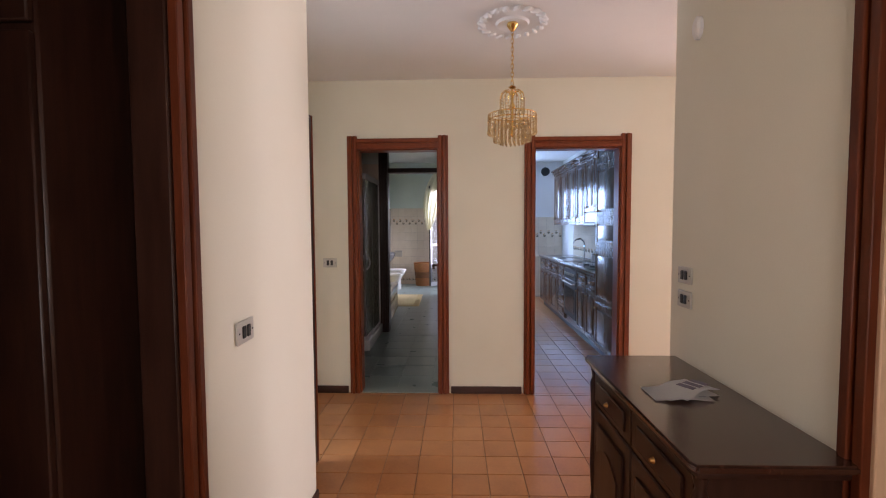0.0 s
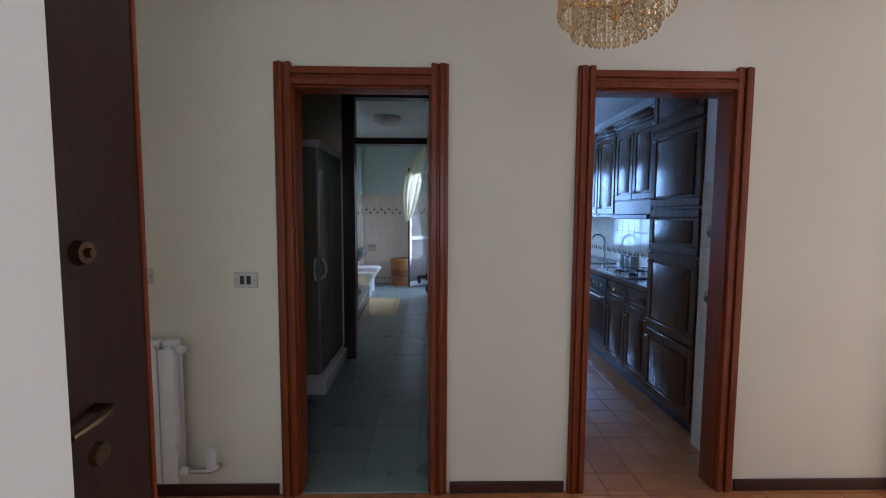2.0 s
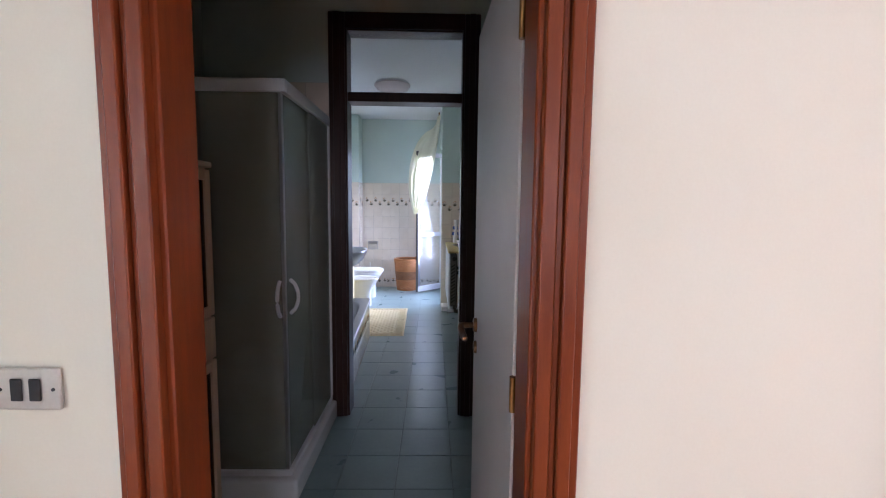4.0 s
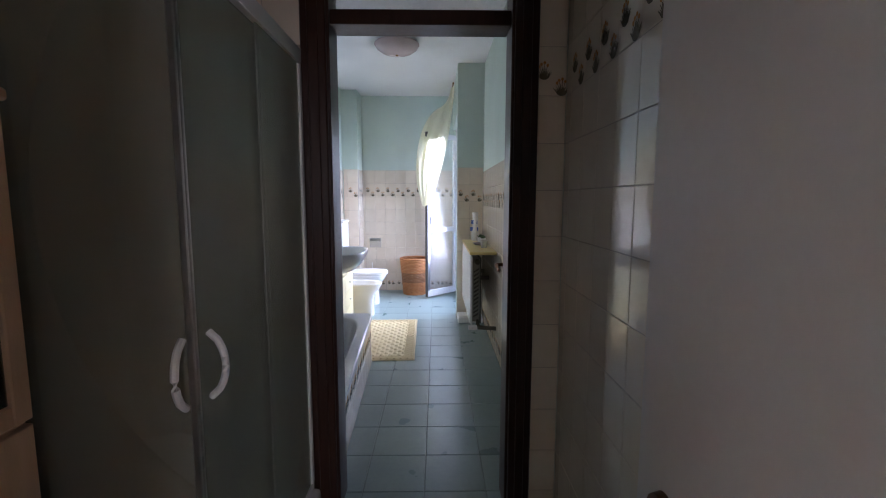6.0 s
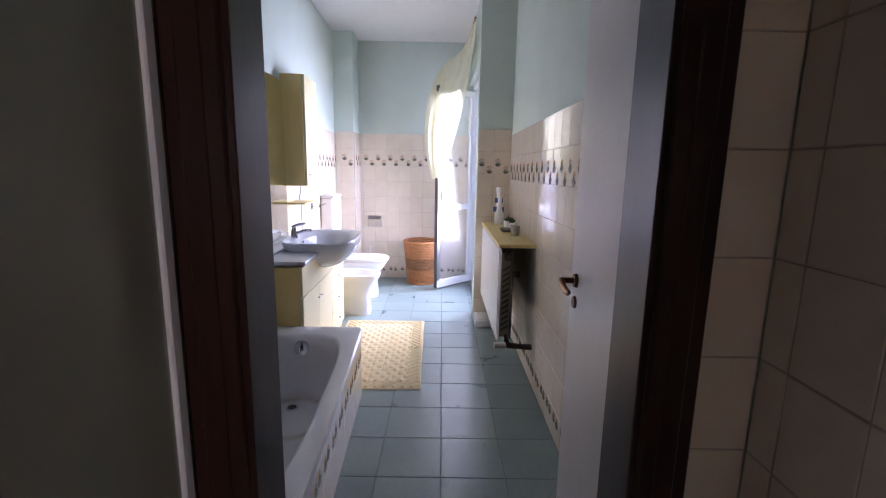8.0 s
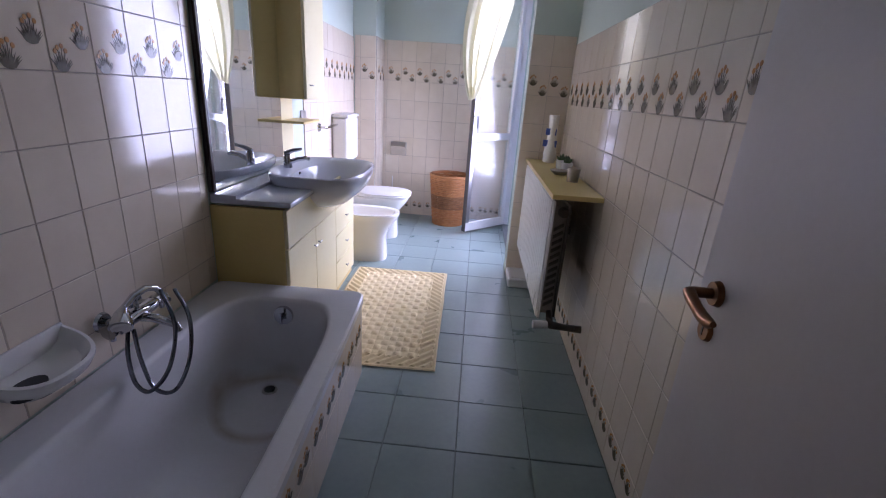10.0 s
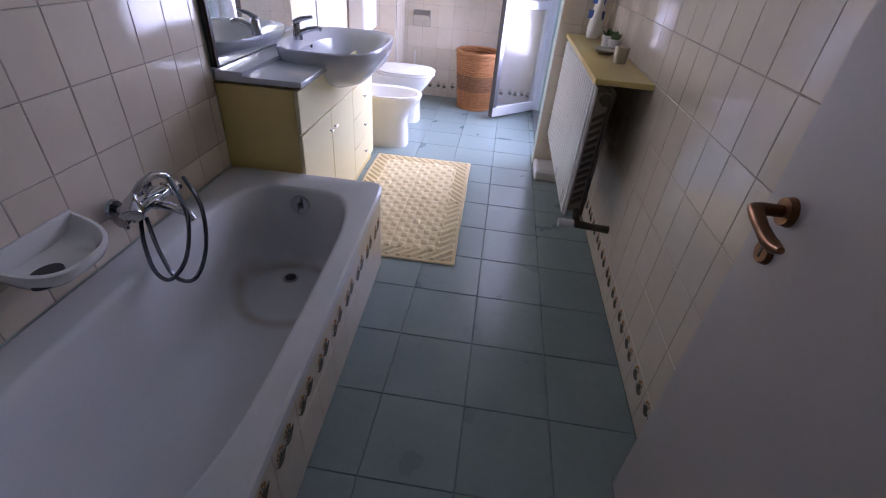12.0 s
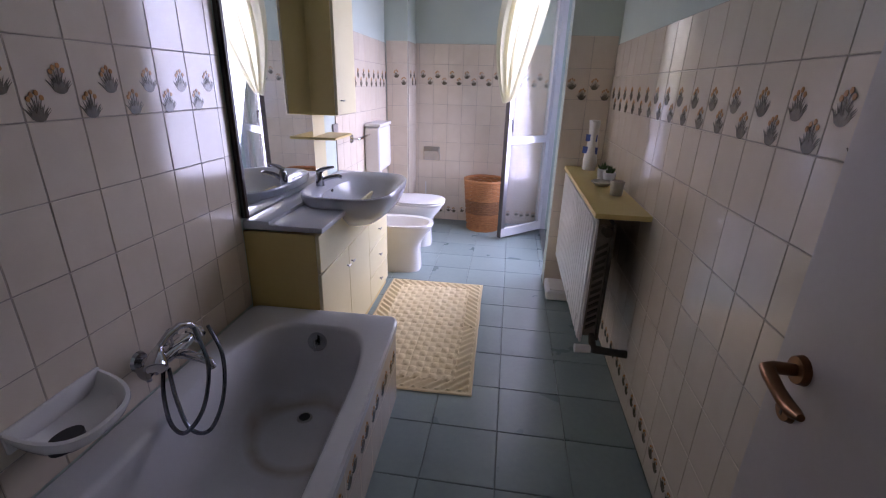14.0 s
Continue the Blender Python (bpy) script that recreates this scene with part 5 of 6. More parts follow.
# ---- mat ----
def bath_mat():
    bm = NB()
    nx, ny = 118, 220
    w, l = 0.72, 1.34
    vs = []
    for j in range(ny + 1):
        row = []
        for i in range(nx + 1):
            x, y = w * (i / nx - 0.5), l * (j / ny - 0.5)
            edge = min(w / 2 - abs(x), l / 2 - abs(y))
            u, v = x / 0.040, y / 0.052
            if edge > 0.10:
                s = math.sin(math.pi * u) * math.sin(math.pi * v)
                h = 0.008 + 0.011 * abs(s) ** 0.5 * (1 if s > 0 else 0.25) + 0.002 * noise.noise((x * 190, y * 190, 0))
            elif edge > 0.02:
                sgn = 1 if (x + y if abs(y) > l / 2 - 0.10 else y) > 0 else -1
                h = 0.010 + 0.007 * math.sin((x * sgn + y) * 105) + 0.002 * noise.noise((x * 190, y * 190, 3))
            else:
                h = 0.008
            h = h if edge > 0.006 else 0.003
            row.append(bm.verts.new((x + 0.004 * noise.noise((y * 4, 1, 0)), y + 0.004 * noise.noise((x * 5, 9, 0)), h)))
        vs.append(row)
    for j in range(ny):
        for i in range(nx):
            bm.faces.new((vs[j][i], vs[j][i + 1], vs[j + 1][i + 1], vs[j + 1][i]))
    return single("bath_mat", bm, TERRY, pose(-0.70, 8.44, 0.002, 0, 0, 1.2), "pale yellow tufted cotton bath mat on the tiled floor", "bath mat")


bath_mat()

# ---- radiator, shelf and what stands on it ----
rad = thing("bathroom_radiator", pose(0, 0, 0), "white panel radiator with grooved front and dark open side", "radiator")
bm = bx(NB(), 0.188, 0.20, 7.96, 9.19, 0.275, 0.915, 0.003)
y = 7.98
while y < 9.17:
    part("slat", bx(NB(), 0.180, 0.1875, y, y + 0.045, 0.28, 0.91, 0.003), RADIATOR_WHITE, rad)
    y += 0.062
part("front_panel", bm, RADIATOR_WHITE, rad)
# grey-beige core, dark brown fins and back panel
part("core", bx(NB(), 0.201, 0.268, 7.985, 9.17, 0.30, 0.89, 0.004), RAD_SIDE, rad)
for k in range(12):
    z = 0.34 + k * 0.038
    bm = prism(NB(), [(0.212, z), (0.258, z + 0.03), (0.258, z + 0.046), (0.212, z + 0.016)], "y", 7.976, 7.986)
    part("side_fin", bm, DARK_BROWN, rad)
part("back_panel", bx(NB(), 0.269, 0.28, 7.96, 9.19, 0.29, 0.9, 0.003), DARK_BROWN, rad)
part("plug", rod(NB(), (0.245, 7.95, 0.86), (0.245, 7.985, 0.86), 0.022, 0.026, 14), DARK_BROWN, rad)
v = part("valve", tube(NB(), [(0.25, 7.985, 0.31), (0.25, 7.94, 0.29), (0.26, 7.925, 0.262), (0.33, 7.925, 0.255), (0.424, 7.925, 0.25)], [0.014, 0.018, 0.022, 0.018, 0.02], 12), DARK_BROWN, rad, "dark iron valve")
part("valve_knob", rod(NB(), (0.24, 7.925, 0.262), (0.165, 7.92, 0.262), 0.02, 0.022, 16), WHITE_LACQUER, v, "white valve knob")
for y in (8.5, 8.95):
    part("bracket", bx(NB(), 0.281, 0.418, y, y + 0.03, 0.6, 0.64), DARK_BROWN, rad)
shelf = thing("wall_shelf", pose(0, 0, 0), "yellow lacquered shelf board above the radiator", "shelf")
part("board", bx(NB(), 0.172, 0.417, 7.93, 9.22, 0.93, 0.955, 0.005, 2), YELLOW_PAINT, shelf)
for y in (8.1, 9.05):
    part("bracket", bx(NB(), 0.385, 0.416, y, y + 0.02, 0.905, 0.929), STEEL, shelf)

sack = thing("plastic_bag", pose(0.32, 9.10, 0.956), "white plastic refill bag with blue print on the shelf", "bag")
bm = NB()
prof = ((0.05, 0.0), (0.06, 0.05), (0.055, 0.13), (0.046, 0.2), (0.05, 0.25), (0.06, 0.30), (0.064, 0.325))
loft(bm, [[(p[0] + 0.004 * math.sin(i * 1.7 + z * 40), p[1], z) for i, p in enumerate(oval(0, 0, r * (0.8 - z * 0.9), r, z, 22))] for r, z in prof])
part("body", bm, CLOTH_WHITE, sack)
for z0, z1, w in ((0.11, 0.155, 0.05), (0.19, 0.235, 0.038)):
    bm = NB()
    loft(bm, [[(-0.034 - d + 0.006 * abs(u) / w, u, z) for u in (-w, -w / 2, 0, w / 2, w) for z in (z0,)] + [(-0.034 - d + 0.006 * abs(u) / w, u, z1) for u in (w, w / 2, 0, -w / 2, -w)] for d in (0.0, 0.004)])
    part("print", bm, BLUE_INK, sack, "blue printed block", pose(0, 0, 0, 0, 0, 62))
for k, (x, y, r) in enumerate(((0.345, 8.76, 0.034), (0.36, 8.64, 0.038))):
    pot = thing("plant_pot", pose(x, y, 0.956), "small succulent in a white pot on the shelf", "potted plant", "pots on the shelf")
    part("pot", lathe(NB(), [(0, 0), (r * 0.75, 0), (r, 0.06), (r * 0.95, 0.065), (r * 0.88, 0.06), (r * 0.85, 0.05), (0, 0.05)], seg=18), PORCELAIN, pot)
    random.seed(20 + k)
    bm = NB()
    for i in range(22):
        a, t, ln = random.uniform(0, 6.28), random.uniform(0.2, 1.0), random.uniform(0.035, 0.06)
        dx, dy, dz = math.cos(a) * t * 0.6, math.sin(a) * t * 0.6, 1 - 0.4 * t
        tube(bm, [(0, 0, 0.05), (dx * ln * 0.6, dy * ln * 0.6, 0.05 + dz * ln * 0.6), (dx * ln, dy * ln, 0.05 + dz * ln * 1.1)], [0.004, 0.008, 0.001], 6)
    part("leaves", bm, PLANT, pot)
dish = single("glass_dish", lathe(NB(), [(0, 0), (0.035, 0), (0.062, 0.022), (0.06, 0.026), (0.032, 0.006), (0, 0.005)], seg=22), STEEL, pose(0.31, 8.56, 0.956), "shallow dish on the yellow shelf", "dish")
cup = single("metal_cup", lathe(NB(), [(0, 0), (0.03, 0), (0.036, 0.075), (0.034, 0.076), (0.028, 0.006), (0, 0.006)], seg=24), STEEL, pose(0.34, 8.33, 0.956), "small steel cup on the yellow shelf", "cup")
scale = thing("bathroom_scale", pose(0.265, 9.09, 0), "low white step box on the floor under the radiator", "step")
part("body", bx(NB(), -0.145, 0.145, -0.13, 0.13, 0.004, 0.075, 0.018, 3), WHITE_LACQUER, scale)
part("tread", bx(NB(), -0.12, 0.12, -0.105, 0.105, 0.0755, 0.08, 0.004), CLOTH_WHITE, scale)

lamp = thing("ceiling_lamp", pose(-0.52, 8.53, BC), "round rose glass ceiling lamp, switched off", "ceiling lamp")
part("base", rod(NB(), (0, 0, -0.03), (0, 0, -0.002), 0.2, 0.2, 32), WHITE_LACQUER, lamp)
part("glass_bowl", lathe(NB(), [(0.215, -0.028), (0.222, -0.04), (0.2, -0.075), (0.15, -0.11), (0.08, -0.132), (0.0, -0.138)], seg=40), LAMP_GLASS, lamp)
part("finial", lathe(NB(), [(0.0, -0.15), (0.012, -0.146), (0.012, -0.137), (0, -0.136)], seg=12), BRASS, lamp)

# ---- french window, curtain and balcony ----
fw = tagged(new("window_5"), "aluminium french window frame in the bathroom wall", kind="structure")
for y0, y1, z0, z1 in ((9.401, 9.45, 0.0, 2.449), (10.701, 10.749, 0.0, 2.449), (9.451, 10.70, 2.39, 2.449), (9.451, 10.70, 0.0, 0.02)):
    part("window_frame", bx(NB(), 0.16, 0.22, y0, y1, z0, z1, 0.004), ALUMINIUM if z1 < 0.1 else WHITE_LACQUER, fw)
part("latch", bx(NB(), 0.135, 0.16, 9.415, 9.43, 1.2, 1.27, 0.003), BLACK, fw)
leaf = thing("french_window_leaf", pose(0.155, 10.685, 0.025, 0, 0, 224.6), "glazed aluminium french window leaf standing open", "window leaf")
LWD = 0.59
for u0, u1, z0, z1 in ((0.0, LWD, 0.0, 0.09), (0.0, LWD, 2.27, 2.34), (0.0, 0.05, 0.09, 2.27), (LWD - 0.05, LWD, 0.09, 2.27), (0.05, LWD - 0.05, 0.93, 1.0)):
    part("rail", bx(NB(), u0, u1, -0.02, 0.02, z0, z1, 0.004), WHITE_LACQUER if u0 != LWD - 0.05 else ALUMINIUM, leaf)
part("edge_profile", bx(NB(), LWD, LWD + 0.012, -0.024, 0.024, 0.0, 2.34, 0.003), DARK_FRAME, leaf, "dark edge profile")
for z0, z1 in ((0.09, 0.93), (1.0, 2.27)):
    g = part("pane", bx(NB(), 0.05, LWD - 0.05, -0.003, 0.003, z0, z1), CLEAR, leaf)
    g.visible_shadow = False
part("latch", tube(NB(), [(LWD - 0.02, 0.02, 1.16), (LWD - 0.02, 0.05, 1.16), (LWD - 0.02, 0.055, 1.05)], 0.008), BLACK, leaf, "black latch")


def curtain():
    root = thing("curtain", pose(0, 0, 0), "cream curtain gathered aside over the open window leaf", "curtain")
    part("rod", rod(NB(), (0.07, 9.41, 2.80), (0.07, 10.86, 2.80), 0.011, 0.011, 12), BRASS, root, "thin curtain rod")
    bm = NB()
    nu, nv = 80, 40
    one = [Vector(p) for p in ((0.07, 9.47, 2.79), (0.03, 9.75, 2.35), (-0.07, 10.08, 1.75), (-0.25, 10.18, 1.36))]
    two = [Vector(p) for p in ((0.07, 10.74, 2.79), (-0.29, 10.44, 2.80), (-0.54, 10.2, 2.0), (-0.31, 10.22, 1.33))]
    vs = []
    for j in range(nv + 1):
        v = j / nv
        row = []
        for i in range(nu + 1):
            u = i / nu
            a, m, n, b = (p.lerp(q, u) for p, q in zip(one, two))
            p = a * (1 - v) ** 3 + m * 3 * v * (1 - v) ** 2 + n * 3 * v * v * (1 - v) + b * v ** 3
            amp = 0.02 * (1 - v) + 0.035 * v * (1 - v) * 2 + 0.016 * v
            ph = u * 44 + 1.4 * math.sin(u * 9)
            row.append(bm.verts.new(p + Vector((math.sin(ph), 0.6 * math.cos(ph * 0.5), 0)) * amp))
        vs.append(row)
    for j in range(nv):
        for i in range(nu):
            bm.faces.new((vs[j][i], vs[j][i + 1], vs[j + 1][i + 1], vs[j + 1][i]))
    part("cloth", bm, CURTAIN_THIN, root)


CURTAIN_THIN = mat("thin_cream_curtain", (0.86, 0.84, 0.68), (0.80, 0.78, 0.60), 4, 200, 0.9, bump=0.1)
nt = CURTAIN_THIN.node_tree
tl = nt.nodes.new("ShaderNodeBsdfTranslucent")
tl.inputs[0].default_value = (0.86, 0.83, 0.66, 1)
mx = nt.nodes.new("ShaderNodeMixShader")
mx.inputs[0].default_value = 0.5
nt.links.new(nt.nodes["Principled BSDF"].outputs[0], mx.inputs[1])
nt.links.new(tl.outputs[0], mx.inputs[2])
nt.links.new(mx.outputs[0], nt.nodes["Material Output"].inputs[0])
curtain()

rail = thing("balcony_railing", pose(0, 0, 0), "painted metal balcony railing with upright bars", "railing")
part("handrail", bx(NB(), 1.84, 1.90, 9.05, 12.4, 0.98, 1.02, 0.006), DARK_FRAME, rail)
part("bottom_rail", bx(NB(), 1.855, 1.885, 9.05, 12.4, 0.06, 0.09, 0.004), DARK_FRAME, rail)
for i in range(28):
    part("bar", bx(NB(), 1.862, 1.878, 9.10 + i * 0.12, 9.116 + i * 0.12, 0.09, 0.98), DARK_FRAME, rail)
chair = thing("garden_chair", pose(0.80, 11.7, -0.03, 0, 0, 190), "white plastic garden chair on the balcony", "chair")
part("seat", bx(NB(), -0.22, 0.22, -0.22, 0.22, 0.42, 0.45, 0.012, 2), WHITE_LACQUER, chair)
part("backrest", loft(NB(), [[(x * k, 0.2 + d + lean, z) for x, d in ((-0.2, 0), (0.2, 0), (0.2, 0.03), (-0.2, 0.03))] for z, k, lean in ((0.45, 1, 0), (0.75, 1.05, 0.06), (0.9, 0.8, 0.1))]), WHITE_LACQUER, chair)
for x in (-0.19, 0.19):
    for y in (-0.19, 0.19):
        part("leg", rod(NB(), (x * 1.1, y * 1.1, 0), (x, y, 0.42), 0.018, 0.022, 10), WHITE_LACQUER, chair)
par = thing("folded_parasol", pose(0.95, 12.05, -0.03), "folded green parasol standing on the balcony", "parasol")
part("pole", rod(NB(), (0, 0, 0), (0, 0, 2.2), 0.018, 0.018, 10), WHITE_LACQUER, par)
part("cloth", loft(NB(), [[(r * (1 + 0.25 * (i % 2)) * math.cos(math.pi * i / 8), r * (1 + 0.25 * (i % 2)) * math.sin(math.pi * i / 8), z) for i in range(16)] for r, z in ((0.15, 1.05), (0.12, 1.3), (0.08, 1.8), (0.025, 2.15))]), GREEN_CLOTH, par)
part("foot", rod(NB(), (0, 0, 0), (0, 0, 0.06), 0.2, 0.18, 20), CONCRETE, par)


def far_house(x, y, w, h, label):
    root = thing("apartment_building", pose(x, y, -9.0), label, "building")
    part("wall", bx(NB(), 0, 9, -w / 2, w / 2, 0, h), FACADE, root)
    part("roof", bx(NB(), -0.5, 9.5, -w / 2 - 0.5, w / 2 + 0.5, h, h + 0.35), CONCRETE, root)
    for k in range(int(h // 3.1)):
        for i in range(int(w // 3.2)):
            z, yy = 1.0 + 3.1 * k, -w / 2 + 1.1 + 3.2 * i
            wd = part("window", bx(NB(), -0.04, 0.0, yy, yy + 1.2, z, z + 1.5), WHITE_LACQUER, root)
            part("pane", bx(NB(), -0.06, -0.04, yy + 0.08, yy + 1.12, z + 0.08, z + 1.42), BLACK, wd)


FACADE = mat("pink_render", (0.52, 0.36, 0.30), (0.46, 0.31, 0.26), 1.0, 20, 0.9)
far_house(24, 16, 22, 13, "pale pink apartment block across the street")


def tree(x, y, h, seed):
    random.seed(seed)
    root = thing("tree", pose(x, y, -9.0), "leafy green tree standing beyond the balcony", "tree", "trees")
    bm = tube(NB(), [(0, 0, 0), (0.1, 0.05, h * 0.4), (0, 0.1, h * 0.75)], [0.25, 0.17, 0.06], 9)
    tips = []
    for k in range(9):
        a, r, z = k * 2.4, random.uniform(1.2, 2.4), h * random.uniform(0.55, 0.95)
        p = (r * math.cos(a), r * math.sin(a), z)
        tube(bm, [(0.08, 0.05, h * 0.45), (p[0] * 0.5, p[1] * 0.5, (z + h * 0.45) / 2 + 0.3), p], [0.09, 0.05, 0.02], 6)
        tips.append(p)
    part("trunk", bm, DARK_WOOD, root)
    vs, fs = [], []
    for p in tips + [(0, 0.1, h * 0.95)]:
        for i in range(420):
            d = Vector((random.gauss(0, 0.6), random.gauss(0, 0.6), random.gauss(0, 0.5))) + Vector(p)
            n1 = Vector((random.uniform(-1, 1), random.uniform(-1, 1), random.uniform(-1, 1))).normalized() * 0.09
            n2 = n1.cross(Vector((random.uniform(-1, 1), random.uniform(-1, 1), 1))).normalized() * 0.05
            b = len(vs)
            vs += [d - n1, d + n2, d + n1, d - n2]
            fs.append((b, b + 1, b + 2, b + 3))
    me = bpy.data.meshes.new("crown")
    me.from_pydata(vs, [], fs)
    me.materials.append(PLANT)
    ob = new("crown", me)
    ob.parent = root


tree(9, 11.0, 11, 2)
tree(11, 15.5, 12, 7)
tree(8.5, 6.5, 10, 12)


# ---- tiles ----
def tile_mesh(name, w, h, t, material, bev):
    return mesh_of(name, bx(NB(), -w / 2, w / 2, 0, t, -h / 2, h / 2, bev), material, False)


def motif_meshes():
    """A printed tuft of leaves and its small blooms."""
    random.seed(5)
    lm, fl = NB(), NB()
    for i in range(17):
        a = (i - 8) * 0.085 + random.uniform(-0.05, 0.05)
        ln = 0.046 - 0.0022 * abs(i - 8) + random.uniform(-0.008, 0.006)
        c, s = math.sin(a), math.cos(a)
        x0, w = (i - 8) * 0.0017, 0.0016
        pts = [(x0 - w, 0, -0.036), (x0 + w, 0, -0.036), (x0 + c * ln * 0.55 + w, 0, -0.036 + s * ln * 0.6), (x0 + c * ln * 1.1, 0, -0.036 + s * ln), (x0 + c * ln * 0.55 - w, 0, -0.036 + s * ln * 0.6)]
        loft(lm, [pts, [(x, 0.0006 + 0.00002 * i, z) for x, _, z in pts]])
    base = [(0.017 * math.cos(2 * math.pi * k / 12), 0, -0.030 + 0.010 * math.sin(2 * math.pi * k / 12)) for k in range(12)]
    loft(lm, [base, [(x, 0.0005, z) for x, _, z in base]])
    for k, (x, z) in enumerate(((-0.014, 0.016), (-0.002, 0.026), (0.011, 0.02), (0.019, 0.010))):
        st = [(x * 0.3 - 0.001, 0, -0.02), (x * 0.3 + 0.001, 0, -0.02), (x + 0.001, 0, z), (x - 0.001, 0, z)]
        loft(lm, [st, [(p[0], 0.0008, p[2]) for p in st]])
        o = [(x + 0.0055 * math.cos(2 * math.pi * i / 8), 0, z + 0.0065 * math.sin(2 * math.pi * i / 8)) for i in range(8)]
        loft(fl, [o, [(p[0], 0.0011, p[2]) for p in o]])
    return mesh_of("leaf_print", lm, LEAF_PRINT, False), mesh_of("bloom_print", fl, BLOOM_PRINT, False)


TW, TH, TT = 0.155, 0.198, 0.007
TILE = tile_mesh("wall_tile", TW - 0.0025, TH - 0.0025, TT, WALL_TILE, 0.0018)
LEAVES, BLOOMS = motif_meshes()
random.seed(31)


def motif(parent, m, k=1.0):
    for me, nm in ((LEAVES, "printed_tuft"), (BLOOMS, "printed_bloom")):
        ob = new(nm, me)
        ob.parent = parent
        ob.matrix_basis = m @ Matrix.Diagonal((k, 1, k, 1))


def tile_wall(parent, m, length, top=1.76, bottom=0.0, shift=0.0, skip=(), high=True, low=True, flip=False, bands=(1,)):
    """Lays wall tiles on a face: m maps x along it, y out of it, z up. Decorated tiles run in the second row and along the floor."""
    bed = part("grout_bed", bx(NB(), 0, length, -0.001, TT - 0.0009, bottom, top), WALL_GROUT, parent, m=m)
    rows = int(math.ceil((top - bottom) / TH - 1e-6))
    for r in range(rows):
        z1 = top - r * TH
        z0 = max(bottom, z1 - TH)
        if z1 - z0 < 0.02:
            continue
        u = -shift
        i = 0
        while u < length - 0.001:
            u0, u1 = max(0, u), min(length, u + TW)
            u += TW
            i += 1
            if u1 - u0 < 0.015 or any(a <= (u0 + u1) / 2 <= b and c <= (z0 + z1) / 2 <= d for a, b, c, d in skip):
                continue
            ob = new("tile", TILE)
            ob.parent = parent
            tilt = pose(0, 0, 0, random.gauss(0, 0.12), 0, random.gauss(0, 0.12))
            ob.matrix_basis = m @ pose((u0 + u1) / 2, 0.001, (z0 + z1) / 2) @ tilt @ Matrix.Diagonal(((u1 - u0 - 0.0022) / (TW - 0.0025), 1, (z1 - z0 - 0.0022) / (TH - 0.0025), 1))
            if high and r in bands and u1 - u0 > 0.1:
                uc = (u0 + u1) / 2
                for du, z in (((-0.036, z1 - 0.092), (0.04, z1 - 0.157))) if flip else (((-0.04, z1 - 0.157), (0.036, z1 - 0.092))):
                    motif(parent, m @ pose(uc + du, TT + 0.0016, z, 0, random.uniform(-6, 6), 0), 1.05)
            if low and r == rows - 1 and u1 - u0 > 0.1:
                uc = (u0 + u1) / 2
                for du in (-0.03, 0.03):
                    motif(parent, m @ pose(uc + du, TT + 0.0016, bottom + 0.125 + 0.008 * (du > 0), 0, random.uniform(-6, 6), 0), 0.85)


tile_wall(bath_east, pose(0.425, 6.03, 0, 0, 0, 90), 3.20, top=1.75, shift=0.1115)
tile_wall(bath_pier, pose(0.417, 9.23, 0, 0, 0, 180), 0.302, top=1.80)
tile_wall(bath_north, pose(0.115, 10.88, 0, 0, 0, 180), 1.385, top=1.87, shift=0.05)
tile_wall(chase, pose(-1.27, 10.50, 0, 0, 0, 180), 0.21, top=1.86)
tile_wall(chase, pose(-1.27, 10.872, 0, 0, 0, -90), 0.365, top=1.86)
# the west wall, behind bathtub, mirror and toilets
tile_wall(bath_west, pose(0, -0.003, 0, 0, 0, -90), 1.70, bottom=0.448, shift=0.10, low=False, flip=True)
tile_wall(bath_west, pose(0, 2.78, 0, 0, 0, -90), 1.48, top=1.84, shift=0.05, flip=True)
tile_wall(inner_wall, pose(0.417, 5.90, 0, 0, 0, 180), 0.122, top=2.26, low=False)
tile_wall(inner_wall, pose(-0.69, 5.90, 0, 0, 0, 180), 0.80, top=2.26, low=False, high=False)
tile_wall(ante_west, pose(-1.50, 5.88, 0, 0, 0, -90), 1.0, top=2.26, low=False, high=False)
tile_wall(bath_east, pose(0.425, 4.30, 0, 0, 0, 90), 1.59, top=2.26, shift=0.03, low=False)
tile_wall(kitchen_pier, pose(1.865, 4.18, 0, 0, 0, 90) @ pose(-0.36, 0, 0), 0.36, top=1.66, shift=0.0, low=False, bands=(1, 3))
tile_wall(kitchen_east, pose(2.47, 4.84, 0, 0, 0, 90), 3.2, top=1.47, bottom=0.905, high=False)
tile_wall(kitchen_north, pose(2.46, 8.90, 0, 0, 0, 180), 0.60, top=1.60, bottom=0.0, low=False)
tile_wall(panel, pose(0.718, -1.695, 0, 0, 0, -90) @ pose(0, 0, 0, 0, 0, 0) @ pose(-1.665, 0, 0), 1.665, top=0.402, shift=0.0, high=False, low=False)
for i in range(10):
    for du in (-0.028, 0.028):
        motif(panel, pose(0.718, -0.12 - i * 0.155 + du, 0.27 + 0.012 * (du > 0), 0, 0, -90) @ pose(0, TT + 0.0016, 0), 0.95)


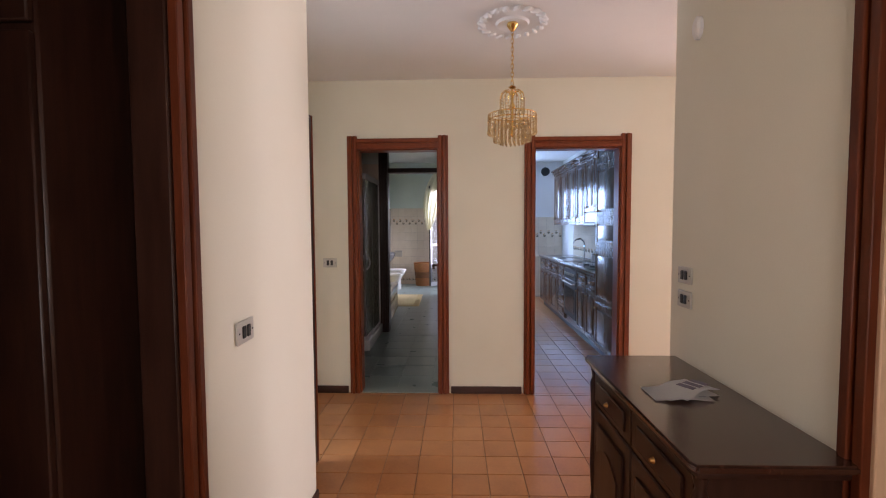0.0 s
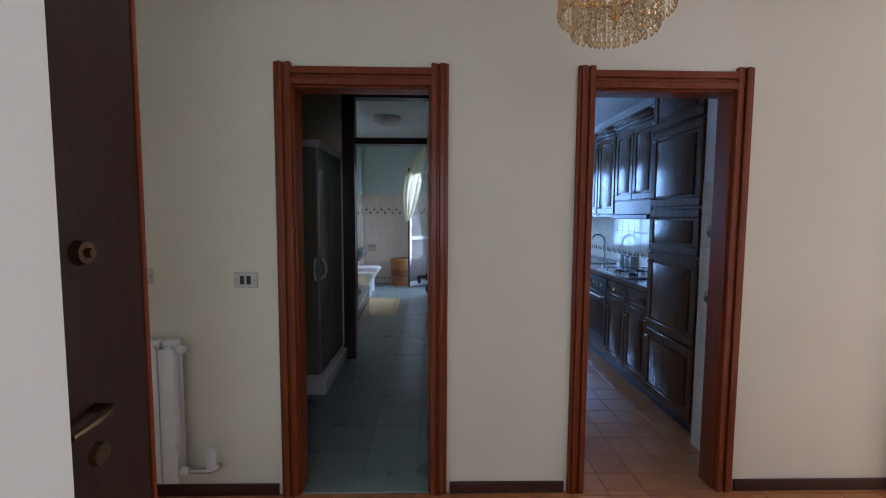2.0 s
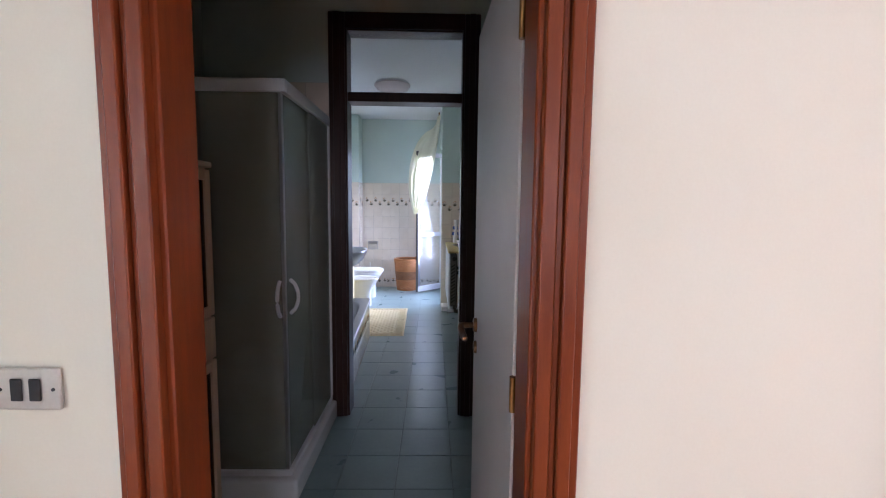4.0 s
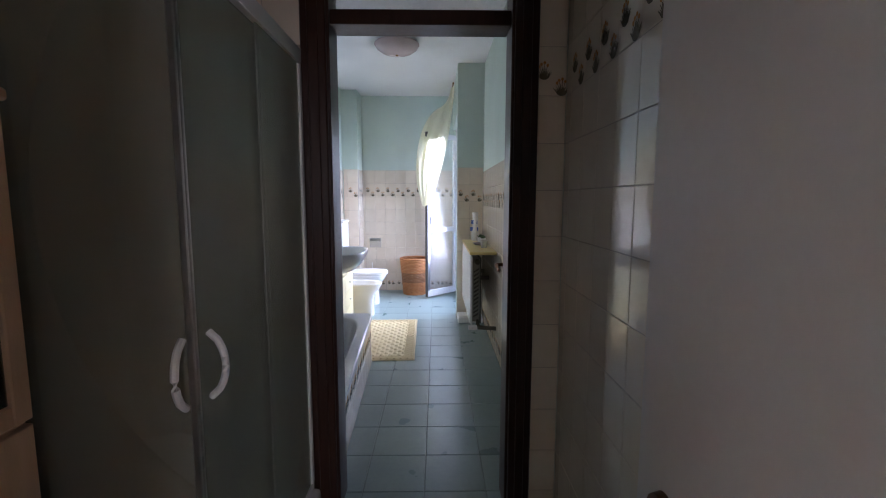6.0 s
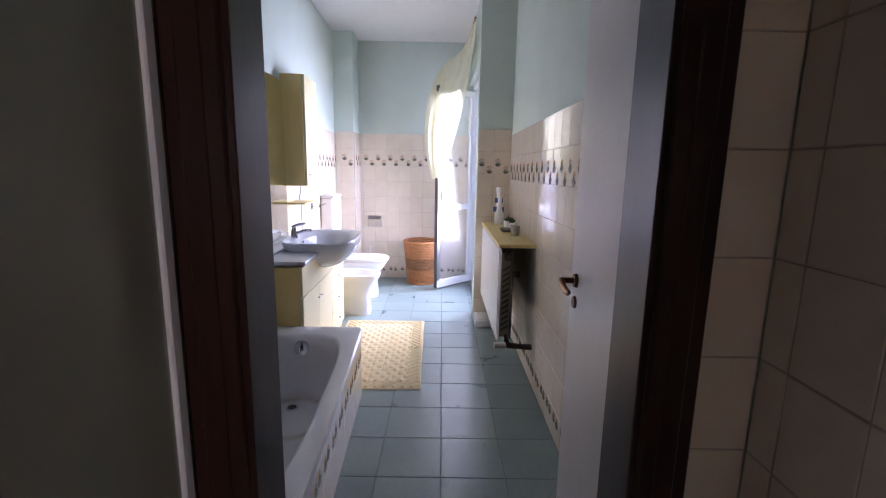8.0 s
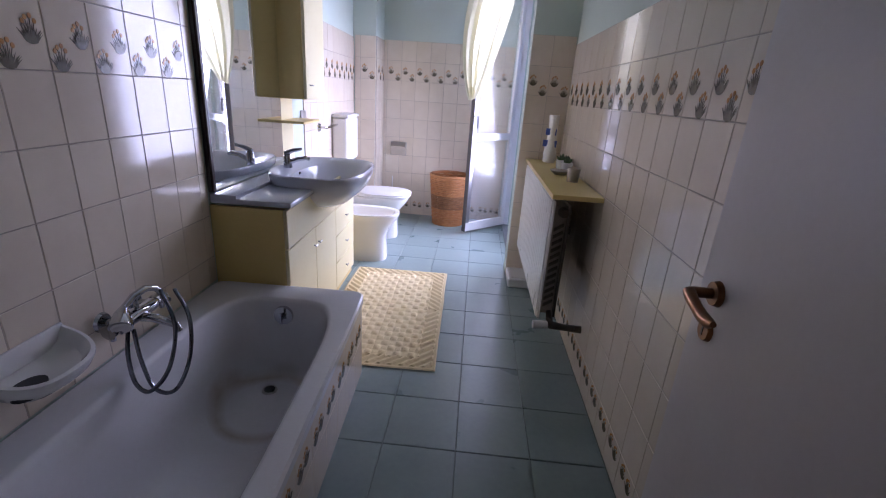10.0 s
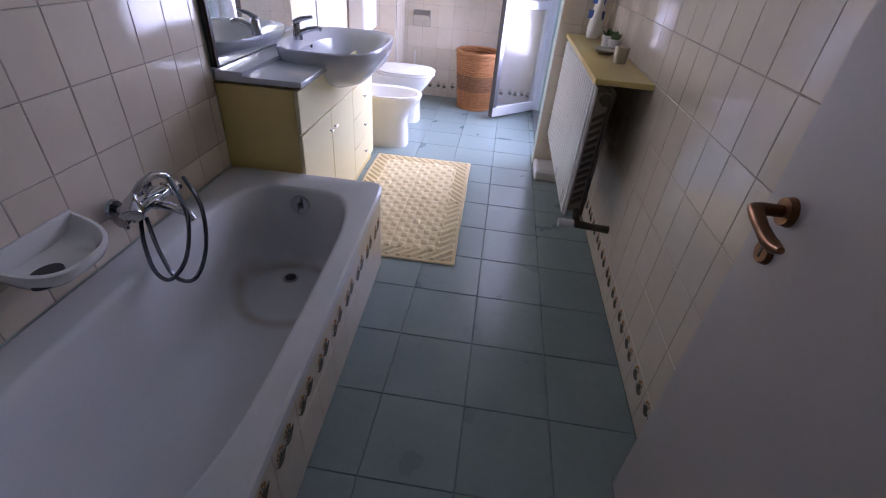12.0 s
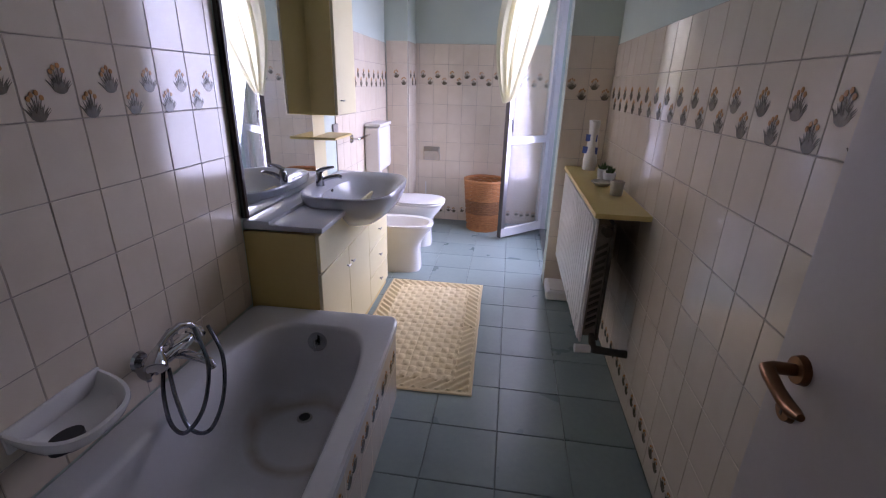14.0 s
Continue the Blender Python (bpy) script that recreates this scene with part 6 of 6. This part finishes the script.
def floor_tiles(parent, x0, x1, y0, y1, ox, oy, px, py, material, name, keep, gap=0.004, thick=0.012):
    """Square floor tiles on a grid; those in the stretch keep are parts, the rest one mesh."""
    me = mesh_of(name, bx(NB(), -(px - gap) / 2, (px - gap) / 2, -(py - gap) / 2, (py - gap) / 2, -thick, 0, 0.0022), material, False)
    vs, fs = [], []
    i0, i1 = math.floor((x0 - ox) / px), math.ceil((x1 - ox) / px)
    j0, j1 = math.floor((y0 - oy) / py), math.ceil((y1 - oy) / py)
    for i in range(i0, i1):
        for j in range(j0, j1):
            a0, a1 = max(x0, ox + i * px), min(x1, ox + (i + 1) * px)
            b0, b1 = max(y0, oy + j * py), min(y1, oy + (j + 1) * py)
            if a1 - a0 < 0.02 or b1 - b0 < 0.02:
                continue
            cx_, cy_ = (a0 + a1) / 2, (b0 + b1) / 2
            if keep[0] < cx_ < keep[1] and keep[2] < cy_ < keep[3]:
                ob = new(name, me)
                ob.parent = parent
                ob.matrix_basis = pose(cx_, cy_, random.uniform(-0.0002, 0.0002), random.gauss(0, 0.025), random.gauss(0, 0.025), 0) @ Matrix.Diagonal(((a1 - a0 - gap) / (px - gap), (b1 - b0 - gap) / (py - gap), 1, 1))
            else:
                k = len(vs)
                g = gap / 2
                vs += [(a0 + g, b0 + g, -0.012), (a1 - g, b0 + g, -0.012), (a1 - g, b1 - g, -0.012), (a0 + g, b1 - g, -0.012)]
                vs += [(x + (0.002 if q in (0, 3) else -0.002), y + (0.002 if q in (0, 1) else -0.002), 0.0) for q, (x, y, _) in enumerate(vs[k:k + 4])]
                fs += [(k + 4, k + 5, k + 6, k + 7)] + [(k + q, k + (q + 1) % 4, k + 4 + (q + 1) % 4, k + 4 + q) for q in range(4)]
    if vs:
        m2 = bpy.data.meshes.new(name)
        m2.from_pydata(vs, [], fs)
        m2.materials.append(material)
        ob = new("further_tiles", m2)
        ob.parent = parent
        tagged(ob, kind="stuff")


floor_tiles(floor_bath, -1.62, 0.425, 3.83, 10.88, -0.19, 7.255, 0.303, 0.312, TEAL_TILE, "floor_tile", (-1.4, 0.45, 3.8, 10.9), 0.0028)
floor_tiles(floor_warm, -1.463, 7.2, -1.5, 3.70, 0.106, 2.86, 0.204, 0.2, TERRACOTTA, "terracotta", (-0.6, 1.75, 1.3, 3.7))
floor_tiles(floor_kitchen, 0.55, 7.2, 3.70, 8.9, 0.106, 2.86, 0.204, 0.2, TERRACOTTA, "terracotta", (0.9, 1.95, 3.7, 6.4))
